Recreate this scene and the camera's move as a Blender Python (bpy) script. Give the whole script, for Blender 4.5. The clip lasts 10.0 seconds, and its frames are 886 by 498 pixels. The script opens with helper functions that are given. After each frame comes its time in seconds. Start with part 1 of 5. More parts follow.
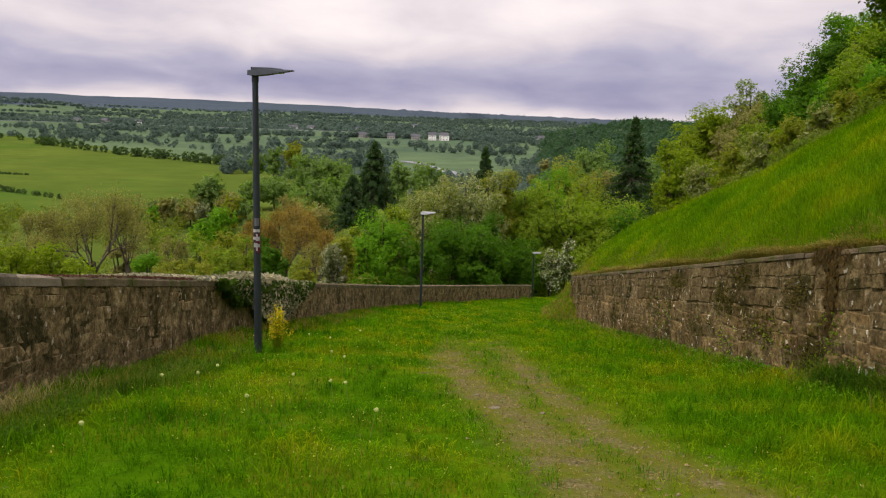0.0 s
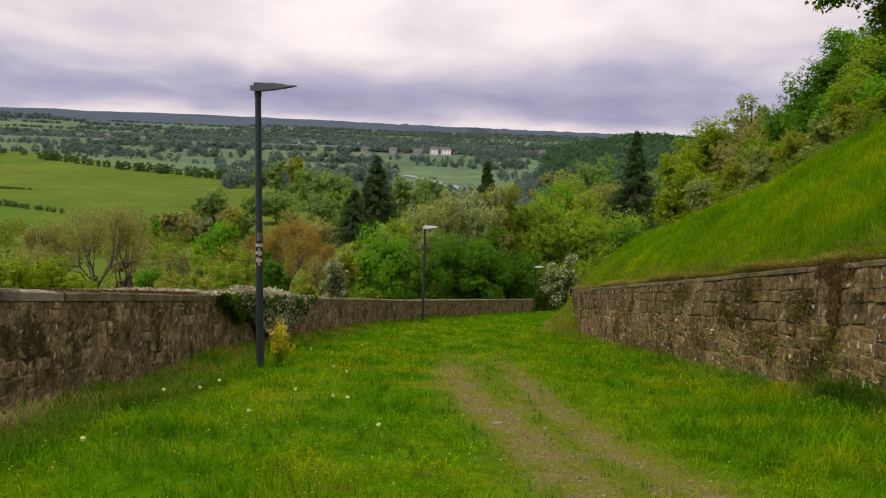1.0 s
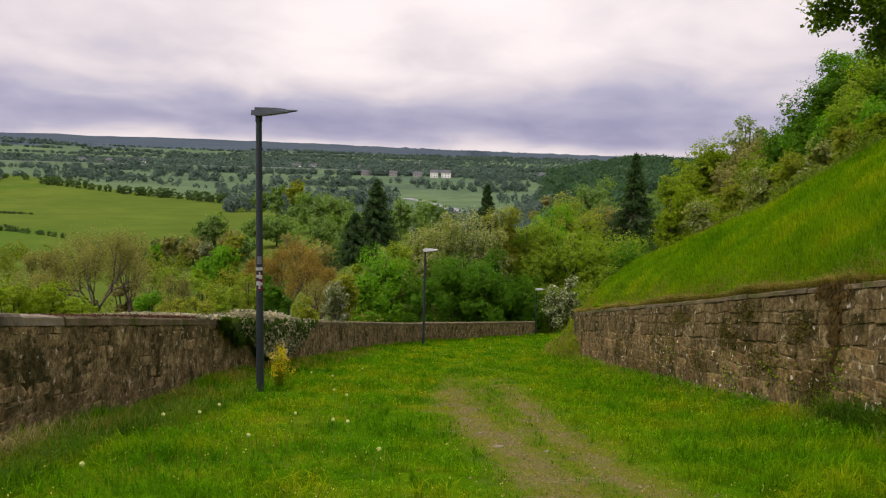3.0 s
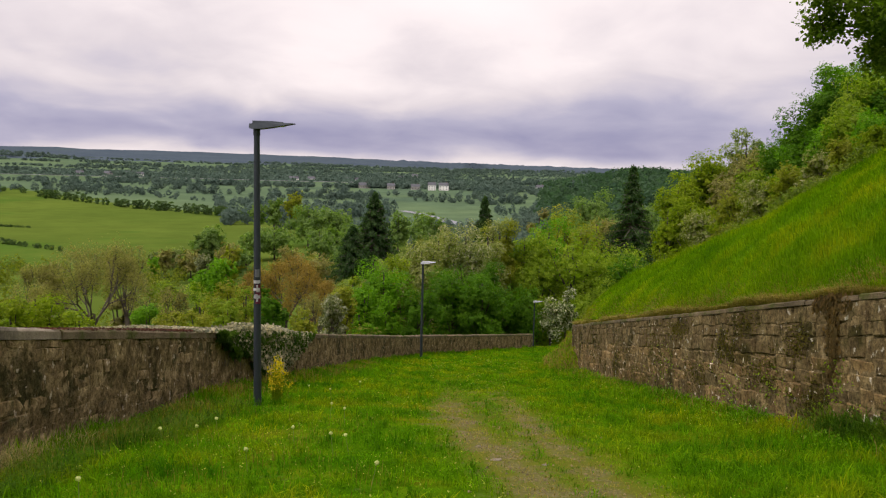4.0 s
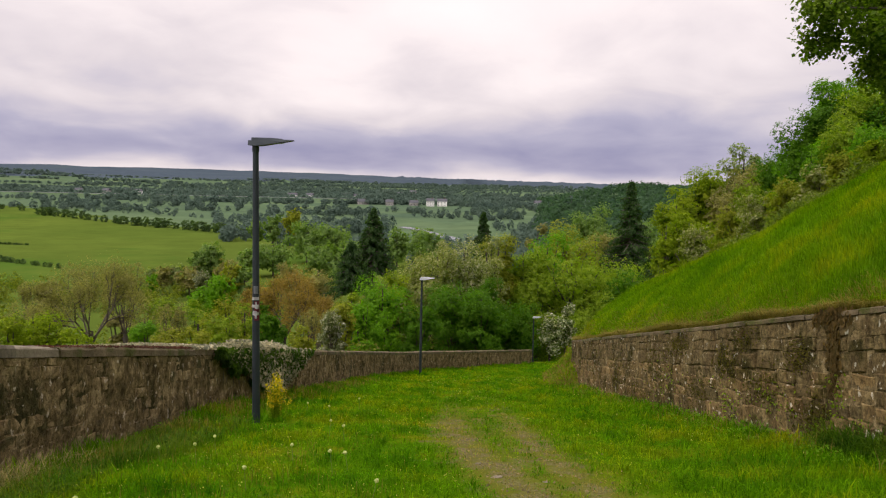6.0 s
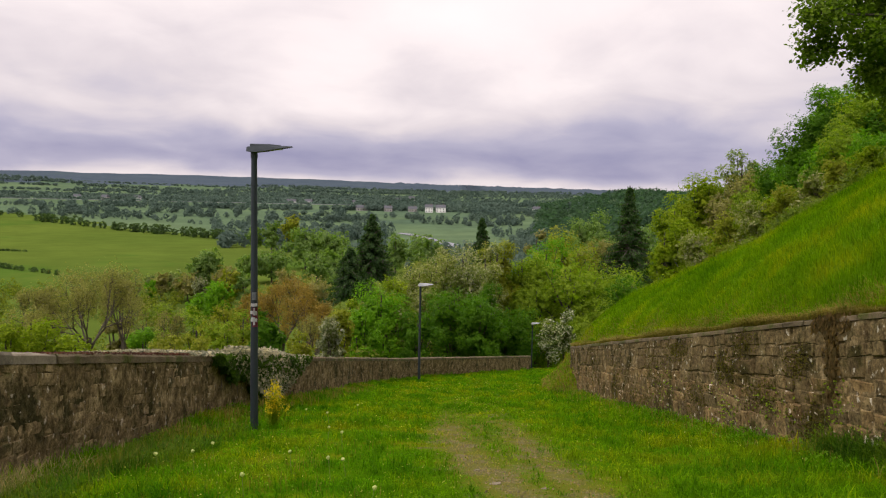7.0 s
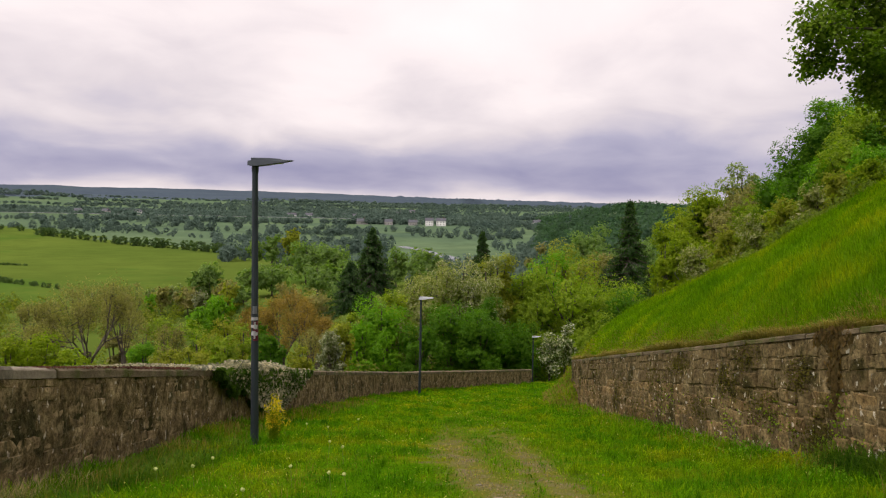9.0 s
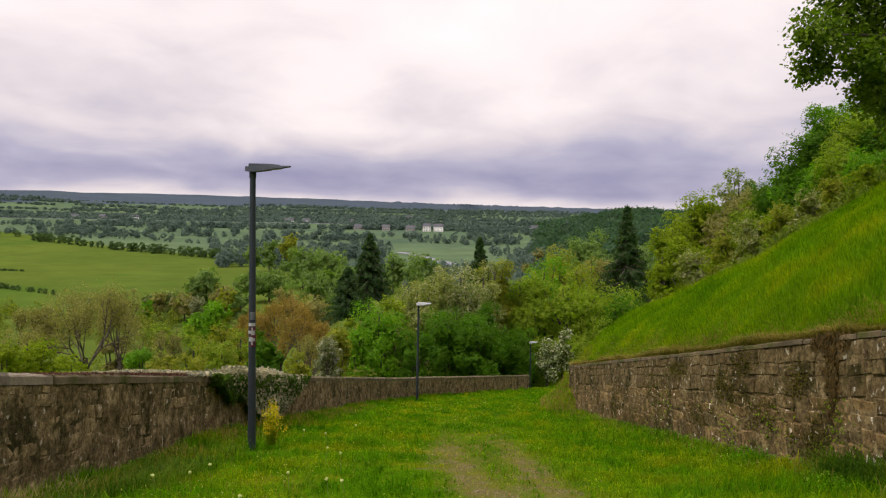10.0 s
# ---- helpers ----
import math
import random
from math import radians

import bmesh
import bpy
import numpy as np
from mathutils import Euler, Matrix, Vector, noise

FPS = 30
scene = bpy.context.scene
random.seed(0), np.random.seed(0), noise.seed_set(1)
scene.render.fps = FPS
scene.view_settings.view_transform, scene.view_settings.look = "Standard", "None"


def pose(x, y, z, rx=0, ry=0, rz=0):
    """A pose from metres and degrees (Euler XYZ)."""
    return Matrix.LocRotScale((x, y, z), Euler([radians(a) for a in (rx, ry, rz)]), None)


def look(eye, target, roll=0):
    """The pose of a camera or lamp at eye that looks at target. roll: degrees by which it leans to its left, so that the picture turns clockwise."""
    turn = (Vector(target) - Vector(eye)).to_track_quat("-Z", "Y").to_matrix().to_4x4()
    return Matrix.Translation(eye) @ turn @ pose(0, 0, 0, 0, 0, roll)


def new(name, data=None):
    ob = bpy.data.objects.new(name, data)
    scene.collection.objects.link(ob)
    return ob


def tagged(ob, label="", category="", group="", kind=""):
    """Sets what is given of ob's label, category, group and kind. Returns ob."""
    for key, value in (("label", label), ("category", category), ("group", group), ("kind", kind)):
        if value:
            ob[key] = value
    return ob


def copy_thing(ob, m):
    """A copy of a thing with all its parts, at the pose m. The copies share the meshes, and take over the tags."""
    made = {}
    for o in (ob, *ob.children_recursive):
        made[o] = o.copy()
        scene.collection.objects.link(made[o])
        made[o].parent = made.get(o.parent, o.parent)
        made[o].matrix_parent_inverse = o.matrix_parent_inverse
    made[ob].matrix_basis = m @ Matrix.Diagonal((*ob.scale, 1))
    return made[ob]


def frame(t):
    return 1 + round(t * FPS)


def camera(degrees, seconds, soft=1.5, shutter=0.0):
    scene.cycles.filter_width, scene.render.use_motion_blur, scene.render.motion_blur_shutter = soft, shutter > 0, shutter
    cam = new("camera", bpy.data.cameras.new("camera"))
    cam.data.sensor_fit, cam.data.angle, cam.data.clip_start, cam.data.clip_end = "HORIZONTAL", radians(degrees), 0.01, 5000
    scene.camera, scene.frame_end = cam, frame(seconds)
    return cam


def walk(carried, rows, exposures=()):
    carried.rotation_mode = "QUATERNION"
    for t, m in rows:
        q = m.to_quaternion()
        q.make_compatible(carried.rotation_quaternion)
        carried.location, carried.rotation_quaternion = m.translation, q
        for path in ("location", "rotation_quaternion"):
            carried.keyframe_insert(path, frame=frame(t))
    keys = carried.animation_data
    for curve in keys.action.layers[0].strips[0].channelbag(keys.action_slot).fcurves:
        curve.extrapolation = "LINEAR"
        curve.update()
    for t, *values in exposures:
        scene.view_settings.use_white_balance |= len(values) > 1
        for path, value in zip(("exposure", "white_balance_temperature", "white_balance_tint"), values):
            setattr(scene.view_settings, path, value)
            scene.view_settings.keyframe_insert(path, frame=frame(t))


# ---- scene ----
cam = camera(60.5, 10.0, soft=1.2)
walk(cam, [
    (0.0, pose(0.004, 0.000, 1.492, 80.27, -1.75, 0.32)),
    (0.5, pose(0.003, -0.003, 1.493, 80.78, -1.73, 0.39)),
    (1.0, pose(-0.001, -0.002, 1.496, 81.33, -1.67, 0.45)),
    (1.5, pose(-0.001, -0.005, 1.493, 81.74, -1.57, 0.49)),
    (2.0, pose(0.002, -0.010, 1.497, 82.22, -1.53, 0.50)),
    (2.5, pose(0.003, -0.014, 1.496, 82.56, -1.48, 0.48)),
    (3.0, pose(0.006, -0.025, 1.502, 83.04, -1.41, 0.45)),
    (4.5, pose(0.007, -0.030, 1.507, 84.41, -1.28, 0.20)),
    (5.0, pose(0.004, -0.027, 1.509, 84.77, -1.21, 0.20)),
    (5.5, pose(-0.001, -0.018, 1.506, 84.97, -1.14, 0.20)),
    (7.0, pose(0.005, -0.014, 1.504, 85.65, -1.07, 0.05)),
    (7.5, pose(0.009, -0.011, 1.507, 85.84, -1.05, 0.03)),
    (8.0, pose(0.003, -0.010, 1.506, 86.09, -1.04, 0.03)),
    (8.5, pose(0.004, -0.010, 1.500, 86.27, -1.00, 0.04)),
    (9.0, pose(-0.005, -0.006, 1.504, 86.66, -0.98, 0.07)),
    (9.5, pose(-0.004, -0.010, 1.503, 86.90, -1.01, 0.01)),
    (10.0, pose(-0.011, -0.006, 1.507, 87.08, -0.97, -0.13)),
], exposures=[(0.0, 0.38), (10.0, 0.38)])

# ---- daylight: an overcast sky with a weak, wide sun ----
SUN_UP, SUN_TURN = radians(52), radians(-115)


def make_world():
    w = bpy.data.worlds.new("overcast_sky")
    scene.world = w
    w.use_nodes = True
    nt = w.node_tree
    nt.nodes.clear()
    N, L = nt.nodes.new, nt.links.new

    def math_(op, a, b=None, clamp=False):
        m = N("ShaderNodeMath")
        m.operation, m.use_clamp = op, clamp
        for i, v in enumerate((a, b)):
            if v is None:
                continue
            if isinstance(v, (int, float)):
                m.inputs[i].default_value = v
            else:
                L(v, m.inputs[i])
        return m.outputs[0]

    sky = N("ShaderNodeTexSky")
    sky.sky_type, sky.sun_disc = "NISHITA", False
    sky.sun_elevation, sky.sun_rotation = SUN_UP, SUN_TURN
    co = N("ShaderNodeTexCoord")
    sep = N("ShaderNodeSeparateXYZ")
    L(co.outputs["Generated"], sep.inputs[0])
    up = math_("MAXIMUM", sep.outputs[2], 0.0)
    # cloud deck: the direction met with a level sheet
    den = math_("ADD", up, 0.28)
    cx, cy = math_("DIVIDE", sep.outputs[0], den), math_("DIVIDE", sep.outputs[1], den)
    vec = N("ShaderNodeCombineXYZ")
    L(cx, vec.inputs[0]), L(cy, vec.inputs[1])
    big, small = N("ShaderNodeTexNoise"), N("ShaderNodeTexNoise")
    for n, sc, det, rough, dist in ((big, 0.75, 4.0, 0.48, 0.3), (small, 2.4, 6.0, 0.52, 0.4)):
        L(vec.outputs[0], n.inputs["Vector"])
        n.inputs["Scale"].default_value = sc
        n.inputs["Detail"].default_value = det
        n.inputs["Roughness"].default_value = rough
        n.inputs["Distortion"].default_value = dist
    mix = math_("ADD", math_("MULTIPLY", big.outputs["Fac"], 0.70), math_("MULTIPLY", small.outputs["Fac"], 0.30))
    # brighter towards the zenith, a thick bank low down, a clear strip at the skyline
    rise = N("ShaderNodeValToRGB")
    L(up, rise.inputs[0])
    el = rise.color_ramp.elements
    el[0].position, el[0].color = 0.0, (0.55, 0.55, 0.55, 1)
    el[1].position, el[1].color = 1.0, (0.66, 0.66, 0.66, 1)
    for p, v in ((0.010, 0.49), (0.022, 0.36), (0.045, 0.31), (0.070, 0.40), (0.10, 0.52), (0.15, 0.575), (0.2, 0.61), (0.32, 0.65)):
        e = rise.color_ramp.elements.new(p)
        e.color = (v, v, v, 1)
    dens = math_("ADD", math_("MULTIPLY", math_("SUBTRACT", mix, 0.5), 1.05), rise.outputs["Color"])
    tone = N("ShaderNodeValToRGB")
    L(dens, tone.inputs[0])
    el = tone.color_ramp.elements
    el[0].position, el[0].color = 0.20, (0.22, 0.21, 0.335, 1)
    el[1].position, el[1].color = 0.78, (0.86, 0.765, 0.755, 1)
    for p, c in ((0.36, (0.36, 0.335, 0.435, 1)), (0.49, (0.585, 0.52, 0.545, 1)), (0.61, (0.75, 0.665, 0.665, 1))):
        e = tone.color_ramp.elements.new(p)
        e.color = c
    clear, cloud = N("ShaderNodeBackground"), N("ShaderNodeBackground")
    L(sky.outputs[0], clear.inputs[0])
    clear.inputs[1].default_value = 0.1
    L(tone.outputs[0], cloud.inputs[0])
    # an overcast sky is about twice as bright overhead as low down
    over = N("ShaderNodeMapRange")
    over.interpolation_type = "SMOOTHSTEP"
    L(up, over.inputs[0])
    for k, q in ((1, 0.36), (2, 0.95), (3, 1.06), (4, 2.0)):
        over.inputs[k].default_value = q
    L(over.outputs[0], cloud.inputs[1])
    both, out = N("ShaderNodeMixShader"), N("ShaderNodeOutputWorld")
    both.inputs[0].default_value = 0.96
    L(clear.outputs[0], both.inputs[1]), L(cloud.outputs[0], both.inputs[2]), L(both.outputs[0], out.inputs[0])


make_world()
sun_data = bpy.data.lights.new("sun", "SUN")
sun_data.energy, sun_data.angle, sun_data.color = 1.5, radians(14), (1.0, 0.95, 0.88)
sun = new("sun", sun_data)
# the sun stands behind the clouds, to the left and a little behind
sun.matrix_world = look((math.sin(SUN_TURN) * math.cos(SUN_UP) * 90, math.cos(SUN_TURN) * math.cos(SUN_UP) * 90, math.sin(SUN_UP) * 90), (0, 0, 0))


# ---- materials ----
def material(name, stops, scale=3.0, fine=30.0, fine_amount=0.35, rough=0.85, bump=0.3, metal=0.0, patch=None,
             patch_scale=1.0, patch_at=0.58, random=0.0, through_light=0.0, island=False, coords="Object", speck=None, gloss=0.25, tint=(1.15, 1.45, 0.30)):
    """Noise between the stops' colours, a finer noise over it, patches of another colour, and a bump."""
    m = bpy.data.materials.new(name)
    m.use_nodes = True
    nt = m.node_tree
    N, L = nt.nodes.new, nt.links.new
    b = nt.nodes["Principled BSDF"]
    squash = N("ShaderNodeVectorMath")
    squash.operation = "MULTIPLY"
    squash.inputs[1].default_value = (1.0, 1.0, 0.9)
    L(N("ShaderNodeNewGeometry").outputs["Position"], squash.inputs[0])
    place = squash.outputs[0] if coords == "World" else N("ShaderNodeTexCoord").outputs[coords]

    def noise_(sc, detail=4.0, rough_=0.6):
        n = N("ShaderNodeTexNoise")
        L(place, n.inputs["Vector"])
        n.inputs["Scale"].default_value, n.inputs["Detail"].default_value, n.inputs["Roughness"].default_value = sc, detail, rough_
        return n.outputs["Fac"]

    def mixed(a, c, fac, kind="MIX"):
        x = N("ShaderNodeMix")
        x.data_type, x.blend_type = "RGBA", kind
        for sock, v in ((x.inputs[0], fac), (x.inputs[6], a), (x.inputs[7], c)):
            if isinstance(v, (int, float)):
                sock.default_value = v
            elif isinstance(v, tuple):
                sock.default_value = (*v, 1)
            else:
                L(v, sock)
        return x.outputs[2]

    def ramp_(fac, points):
        r = N("ShaderNodeValToRGB")
        L(fac, r.inputs[0])
        e = r.color_ramp.elements
        e[0].position, e[0].color = points[0][0], (*points[0][1], 1)
        e[1].position, e[1].color = points[-1][0], (*points[-1][1], 1)
        for p, c in points[1:-1]:
            k = e.new(p)
            k.color = (*c, 1)
        return r.outputs[0]

    coarse, grain = noise_(scale), noise_(fine, 5.0, 0.7)
    n = len(stops)
    col = ramp_(coarse, [(0.3 + 0.4 * i / max(n - 1, 1), c) for i, c in enumerate(stops)])
    if patch:
        pn = noise_(patch_scale, 6.0, 0.65)
        col = mixed(col, patch, ramp_(pn, [(patch_at, (0, 0, 0)), (patch_at + 0.09, (1, 1, 1))]))
    if speck:
        pn = noise_(speck[1], 3.0, 0.5)
        col = mixed(col, speck[0], ramp_(pn, [(speck[2], (0, 0, 0)), (speck[2] + 0.05, (1, 1, 1))]))
    shade = ramp_(grain, [(0.25, (1 - fine_amount,) * 3), (0.75, (1 + fine_amount * 0.6,) * 3)])
    col = mixed(col, shade, 1.0, "MULTIPLY")
    if random:
        if island:
            o = N("ShaderNodeNewGeometry").outputs["Random Per Island"]
        else:
            o = N("ShaderNodeObjectInfo").outputs["Random"]
        col = mixed(col, ramp_(o, [(0.0, (1 - random, 1 - random * 0.9, 1 - random)), (1.0, (1 + random, 1 + random * 0.75, 1 + random * 0.4))]), 1.0, "MULTIPLY")
    L(col, b.inputs["Base Color"])
    b.inputs["Roughness"].default_value, b.inputs["Metallic"].default_value = rough, metal
    b.inputs["Specular IOR Level"].default_value = gloss
    if bump:
        bp = N("ShaderNodeBump")
        bp.inputs["Strength"].default_value, bp.inputs["Distance"].default_value = bump, 0.03
        L(grain, bp.inputs["Height"]), L(bp.outputs[0], b.inputs["Normal"])
    if through_light:
        t = N("ShaderNodeBsdfTranslucent")
        L(mixed(col, tint, 1.0, "MULTIPLY"), t.inputs[0])
        ms = N("ShaderNodeMixShader")
        ms.inputs[0].default_value = through_light
        L(b.outputs[0], ms.inputs[1]), L(t.outputs[0], ms.inputs[2])
        L(ms.outputs[0], nt.nodes["Material Output"].inputs[0])
    return m


def leaf_material(name, dark, light, random=0.3, tint=(1.15, 1.45, 0.30), bloom=None):
    """Leaves; bloom: the colour of the blossom scattered among them."""
    return material(name, [dark, light], patch=bloom, patch_scale=4.5, patch_at=0.49, scale=0.7, fine=9.0, fine_amount=0.25, rough=0.6, bump=0, random=random, island=True, through_light=0.5, gloss=0.08, tint=tint)


LEAF = {
    "green": leaf_material("leaf_green", (0.086, 0.218, 0.009), (0.172, 0.333, 0.016)),
    "deep_green": leaf_material("leaf_deep_green", (0.049, 0.132, 0.007), (0.099, 0.203, 0.013)),
    "yellow_green": leaf_material("leaf_yellow_green", (0.148, 0.222, 0.008), (0.259, 0.319, 0.017)),
    "olive": leaf_material("leaf_olive", (0.144, 0.219, 0.015), (0.244, 0.325, 0.027)),
    "yellow_olive": leaf_material("leaf_yellow_olive", (0.192, 0.210, 0.022), (0.282, 0.300, 0.036)),
    "grey_green": leaf_material("leaf_grey_green", (0.163, 0.213, 0.088), (0.263, 0.306, 0.138)),
    "silver": leaf_material("leaf_silver", (0.115, 0.150, 0.050), (0.200, 0.235, 0.100), 0.35, (1.1, 1.2, 0.7), (0.40, 0.41, 0.33)),
    "brown": leaf_material("leaf_brown", (0.189, 0.182, 0.068), (0.305, 0.286, 0.111), 0.3, (1.1, 1.3, 0.45)),
    "rust": leaf_material("leaf_rust", (0.189, 0.147, 0.039), (0.315, 0.231, 0.070), 0.3, (1.2, 1.2, 0.4)),
    "far_green": leaf_material("leaf_far_green", (0.119, 0.194, 0.057), (0.194, 0.281, 0.090)),
    "maple": leaf_material("leaf_maple", (0.075, 0.135, 0.012), (0.150, 0.215, 0.022), 0.4),
    "spruce": leaf_material("needles_spruce", (0.029, 0.067, 0.026), (0.067, 0.118, 0.043)),
    "blossom": leaf_material("blossom_white", (0.130, 0.190, 0.030), (0.240, 0.290, 0.070), 0.35, (1.1, 1.25, 0.6), (0.46, 0.44, 0.36)),
    "blossom_green": leaf_material("leaf_and_blossom", (0.140, 0.200, 0.025), (0.250, 0.300, 0.060), 0.35, (1.2, 1.3, 0.5), (0.36, 0.36, 0.22)),
    "white_flower": leaf_material("flower_white", (0.075, 0.130, 0.025), (0.170, 0.230, 0.060), 0.4, (1.1, 1.2, 0.6), (0.62, 0.62, 0.54)),
}
BARK = material("bark", [(0.055, 0.045, 0.035), (0.12, 0.10, 0.08)], scale=2.0, fine=18.0, rough=0.95, bump=0.6)
STONE = material("wall_stone", [(0.095, 0.062, 0.028), (0.198, 0.142, 0.066), (0.325, 0.250, 0.130)], scale=2.6, fine=15.0, fine_amount=0.95,
                 rough=0.92, bump=1.0, patch=(0.062, 0.050, 0.014), patch_scale=1.3, patch_at=0.51, random=0.3, coords="World", speck=((0.46, 0.42, 0.35), 7.5, 0.645), gloss=0.1)
RUBBLE = material("rubble_stone", [(0.062, 0.047, 0.024), (0.172, 0.130, 0.068), (0.345, 0.268, 0.152)], scale=3.2, fine=15.0, fine_amount=0.85,
                  rough=0.94, bump=1.0, patch=(0.055, 0.052, 0.022), patch_scale=1.1, patch_at=0.53, random=0.25, coords="World", speck=((0.40, 0.35, 0.27), 9.0, 0.64), gloss=0.1)
MORTAR = material("wall_mortar", [(0.048, 0.036, 0.016), (0.160, 0.119, 0.056), (0.365, 0.280, 0.150)], scale=4.0, fine=17.0, fine_amount=0.85, rough=0.97, bump=1.0,
                  patch=(0.044, 0.040, 0.016), patch_scale=1.2, patch_at=0.54, coords="World", speck=((0.44, 0.38, 0.29), 9.0, 0.65), gloss=0.05)
COPING = material("coping_stone", [(0.125, 0.105, 0.074), (0.235, 0.205, 0.155)], scale=1.2, fine=25.0, rough=0.9, bump=0.6, patch=(0.075, 0.062, 0.045),
                  patch_scale=0.8, patch_at=0.52, random=0.15)
MOSSY = material("mossy_coping", [(0.085, 0.064, 0.036), (0.185, 0.145, 0.090)], scale=2.6, fine=25.0, rough=0.95, bump=0.8, patch=(0.075, 0.082, 0.018), patch_scale=1.6, patch_at=0.5, random=0.2)
STEEL = material("painted_steel", [(0.030, 0.038, 0.048), (0.042, 0.050, 0.060)], scale=1.5, fine=40.0, fine_amount=0.12, rough=0.45, bump=0.05, metal=0.3)
GALVANISED = material("pale_steel", [(0.30, 0.31, 0.32), (0.42, 0.43, 0.44)], scale=1.5, fine=40.0, fine_amount=0.1, rough=0.4, bump=0.05, metal=0.5)
LENS = material("lamp_glass", [(0.25, 0.27, 0.30), (0.35, 0.37, 0.40)], fine_amount=0.05, rough=0.15, bump=0)
PAPER = material("sticker_white", [(0.55, 0.54, 0.55), (0.70, 0.69, 0.70)], scale=9, fine_amount=0.1, rough=0.6, bump=0)
PAPER_GREY = material("sticker_grey", [(0.18, 0.19, 0.21), (0.26, 0.27, 0.29)], scale=9, fine_amount=0.1, rough=0.6, bump=0)
PAPER_RED = material("sticker_red", [(0.13, 0.022, 0.045), (0.20, 0.04, 0.06)], scale=9, fine_amount=0.1, rough=0.6, bump=0)
GRASS = material("grass_blade", [(0.033, 0.130, 0.001), (0.096, 0.218, 0.002), (0.260, 0.270, 0.005)], scale=0.6, fine=3.0, fine_amount=0.6, rough=0.7, bump=0, random=0.5, island=True, through_light=0.5, gloss=0.02)
BANK_GRASS = material("bank_grass_blade", [(0.058, 0.148, 0.002), (0.138, 0.232, 0.003), (0.295, 0.295, 0.007)], scale=0.45, fine=2.0, fine_amount=0.35, rough=0.7, bump=0, random=0.4, island=True, through_light=0.55, gloss=0.02)
STRAW = material("straw_grass", [(0.230, 0.200, 0.085), (0.400, 0.340, 0.170)], scale=1.0, fine=5.0, fine_amount=0.2, rough=0.7, bump=0, random=0.4, island=True, through_light=0.4, gloss=0.06)
RANK = material("rank_grass", [(0.026, 0.080, 0.004), (0.062, 0.130, 0.006), (0.120, 0.150, 0.012)], scale=1.2, fine=5.0, fine_amount=0.3, rough=0.7, bump=0, random=0.45, island=True, through_light=0.4, gloss=0.06)
RUSTY = material("rusty_stalk", [(0.140, 0.108, 0.024), (0.240, 0.180, 0.050)], scale=1.0, fine=5.0, fine_amount=0.2, rough=0.8, bump=0, random=0.4, island=True, through_light=0.3, gloss=0.05)
DRY = material("dry_grass", [(0.170, 0.145, 0.030), (0.290, 0.225, 0.070)], scale=0.6, fine=3.0, fine_amount=0.2, rough=0.7, bump=0, random=0.35, island=True, through_light=0.4, gloss=0.06)
FIELD = material("meadow", [(0.066, 0.102, 0.017), (0.090, 0.126, 0.021)], scale=0.006, fine=0.05, fine_amount=0.22, rough=1.0, bump=0, patch=(0.060, 0.108, 0.016), patch_scale=0.011, patch_at=0.55, gloss=0.0)
# farmland green with the blue-grey haze of distance mixed into it
HAZY_PLAIN = material("hazy_farmland", [(0.070, 0.108, 0.068), (0.086, 0.130, 0.070), (0.112, 0.158, 0.080)], scale=0.006, fine=0.03, fine_amount=0.25, rough=1.0, bump=0, patch=(0.066, 0.104, 0.066), patch_scale=0.009, patch_at=0.55, gloss=0.0)
# wooded ridge, its aerial haze painted in as blue-grey
HAZY_RIDGE = material("hazy_ridge_wood", [(0.052, 0.070, 0.092), (0.066, 0.086, 0.106)], scale=0.006, fine=0.05, fine_amount=0.2, rough=1.0, bump=0, patch=(0.060, 0.084, 0.088), patch_scale=0.003, patch_at=0.6, gloss=0.0)
SCRUB = material("woodland_floor", [(0.045, 0.062, 0.010), (0.095, 0.110, 0.018)], scale=0.2, fine=1.5, rough=1.0, bump=0.3, gloss=0.0)
SOIL = material("bank_turf", [(0.060, 0.150, 0.004), (0.115, 0.205, 0.005)], scale=0.5, fine=6.0, rough=1.0, bump=0.5, patch=(0.140, 0.130, 0.020), patch_scale=0.35, patch_at=0.62, gloss=0.0)


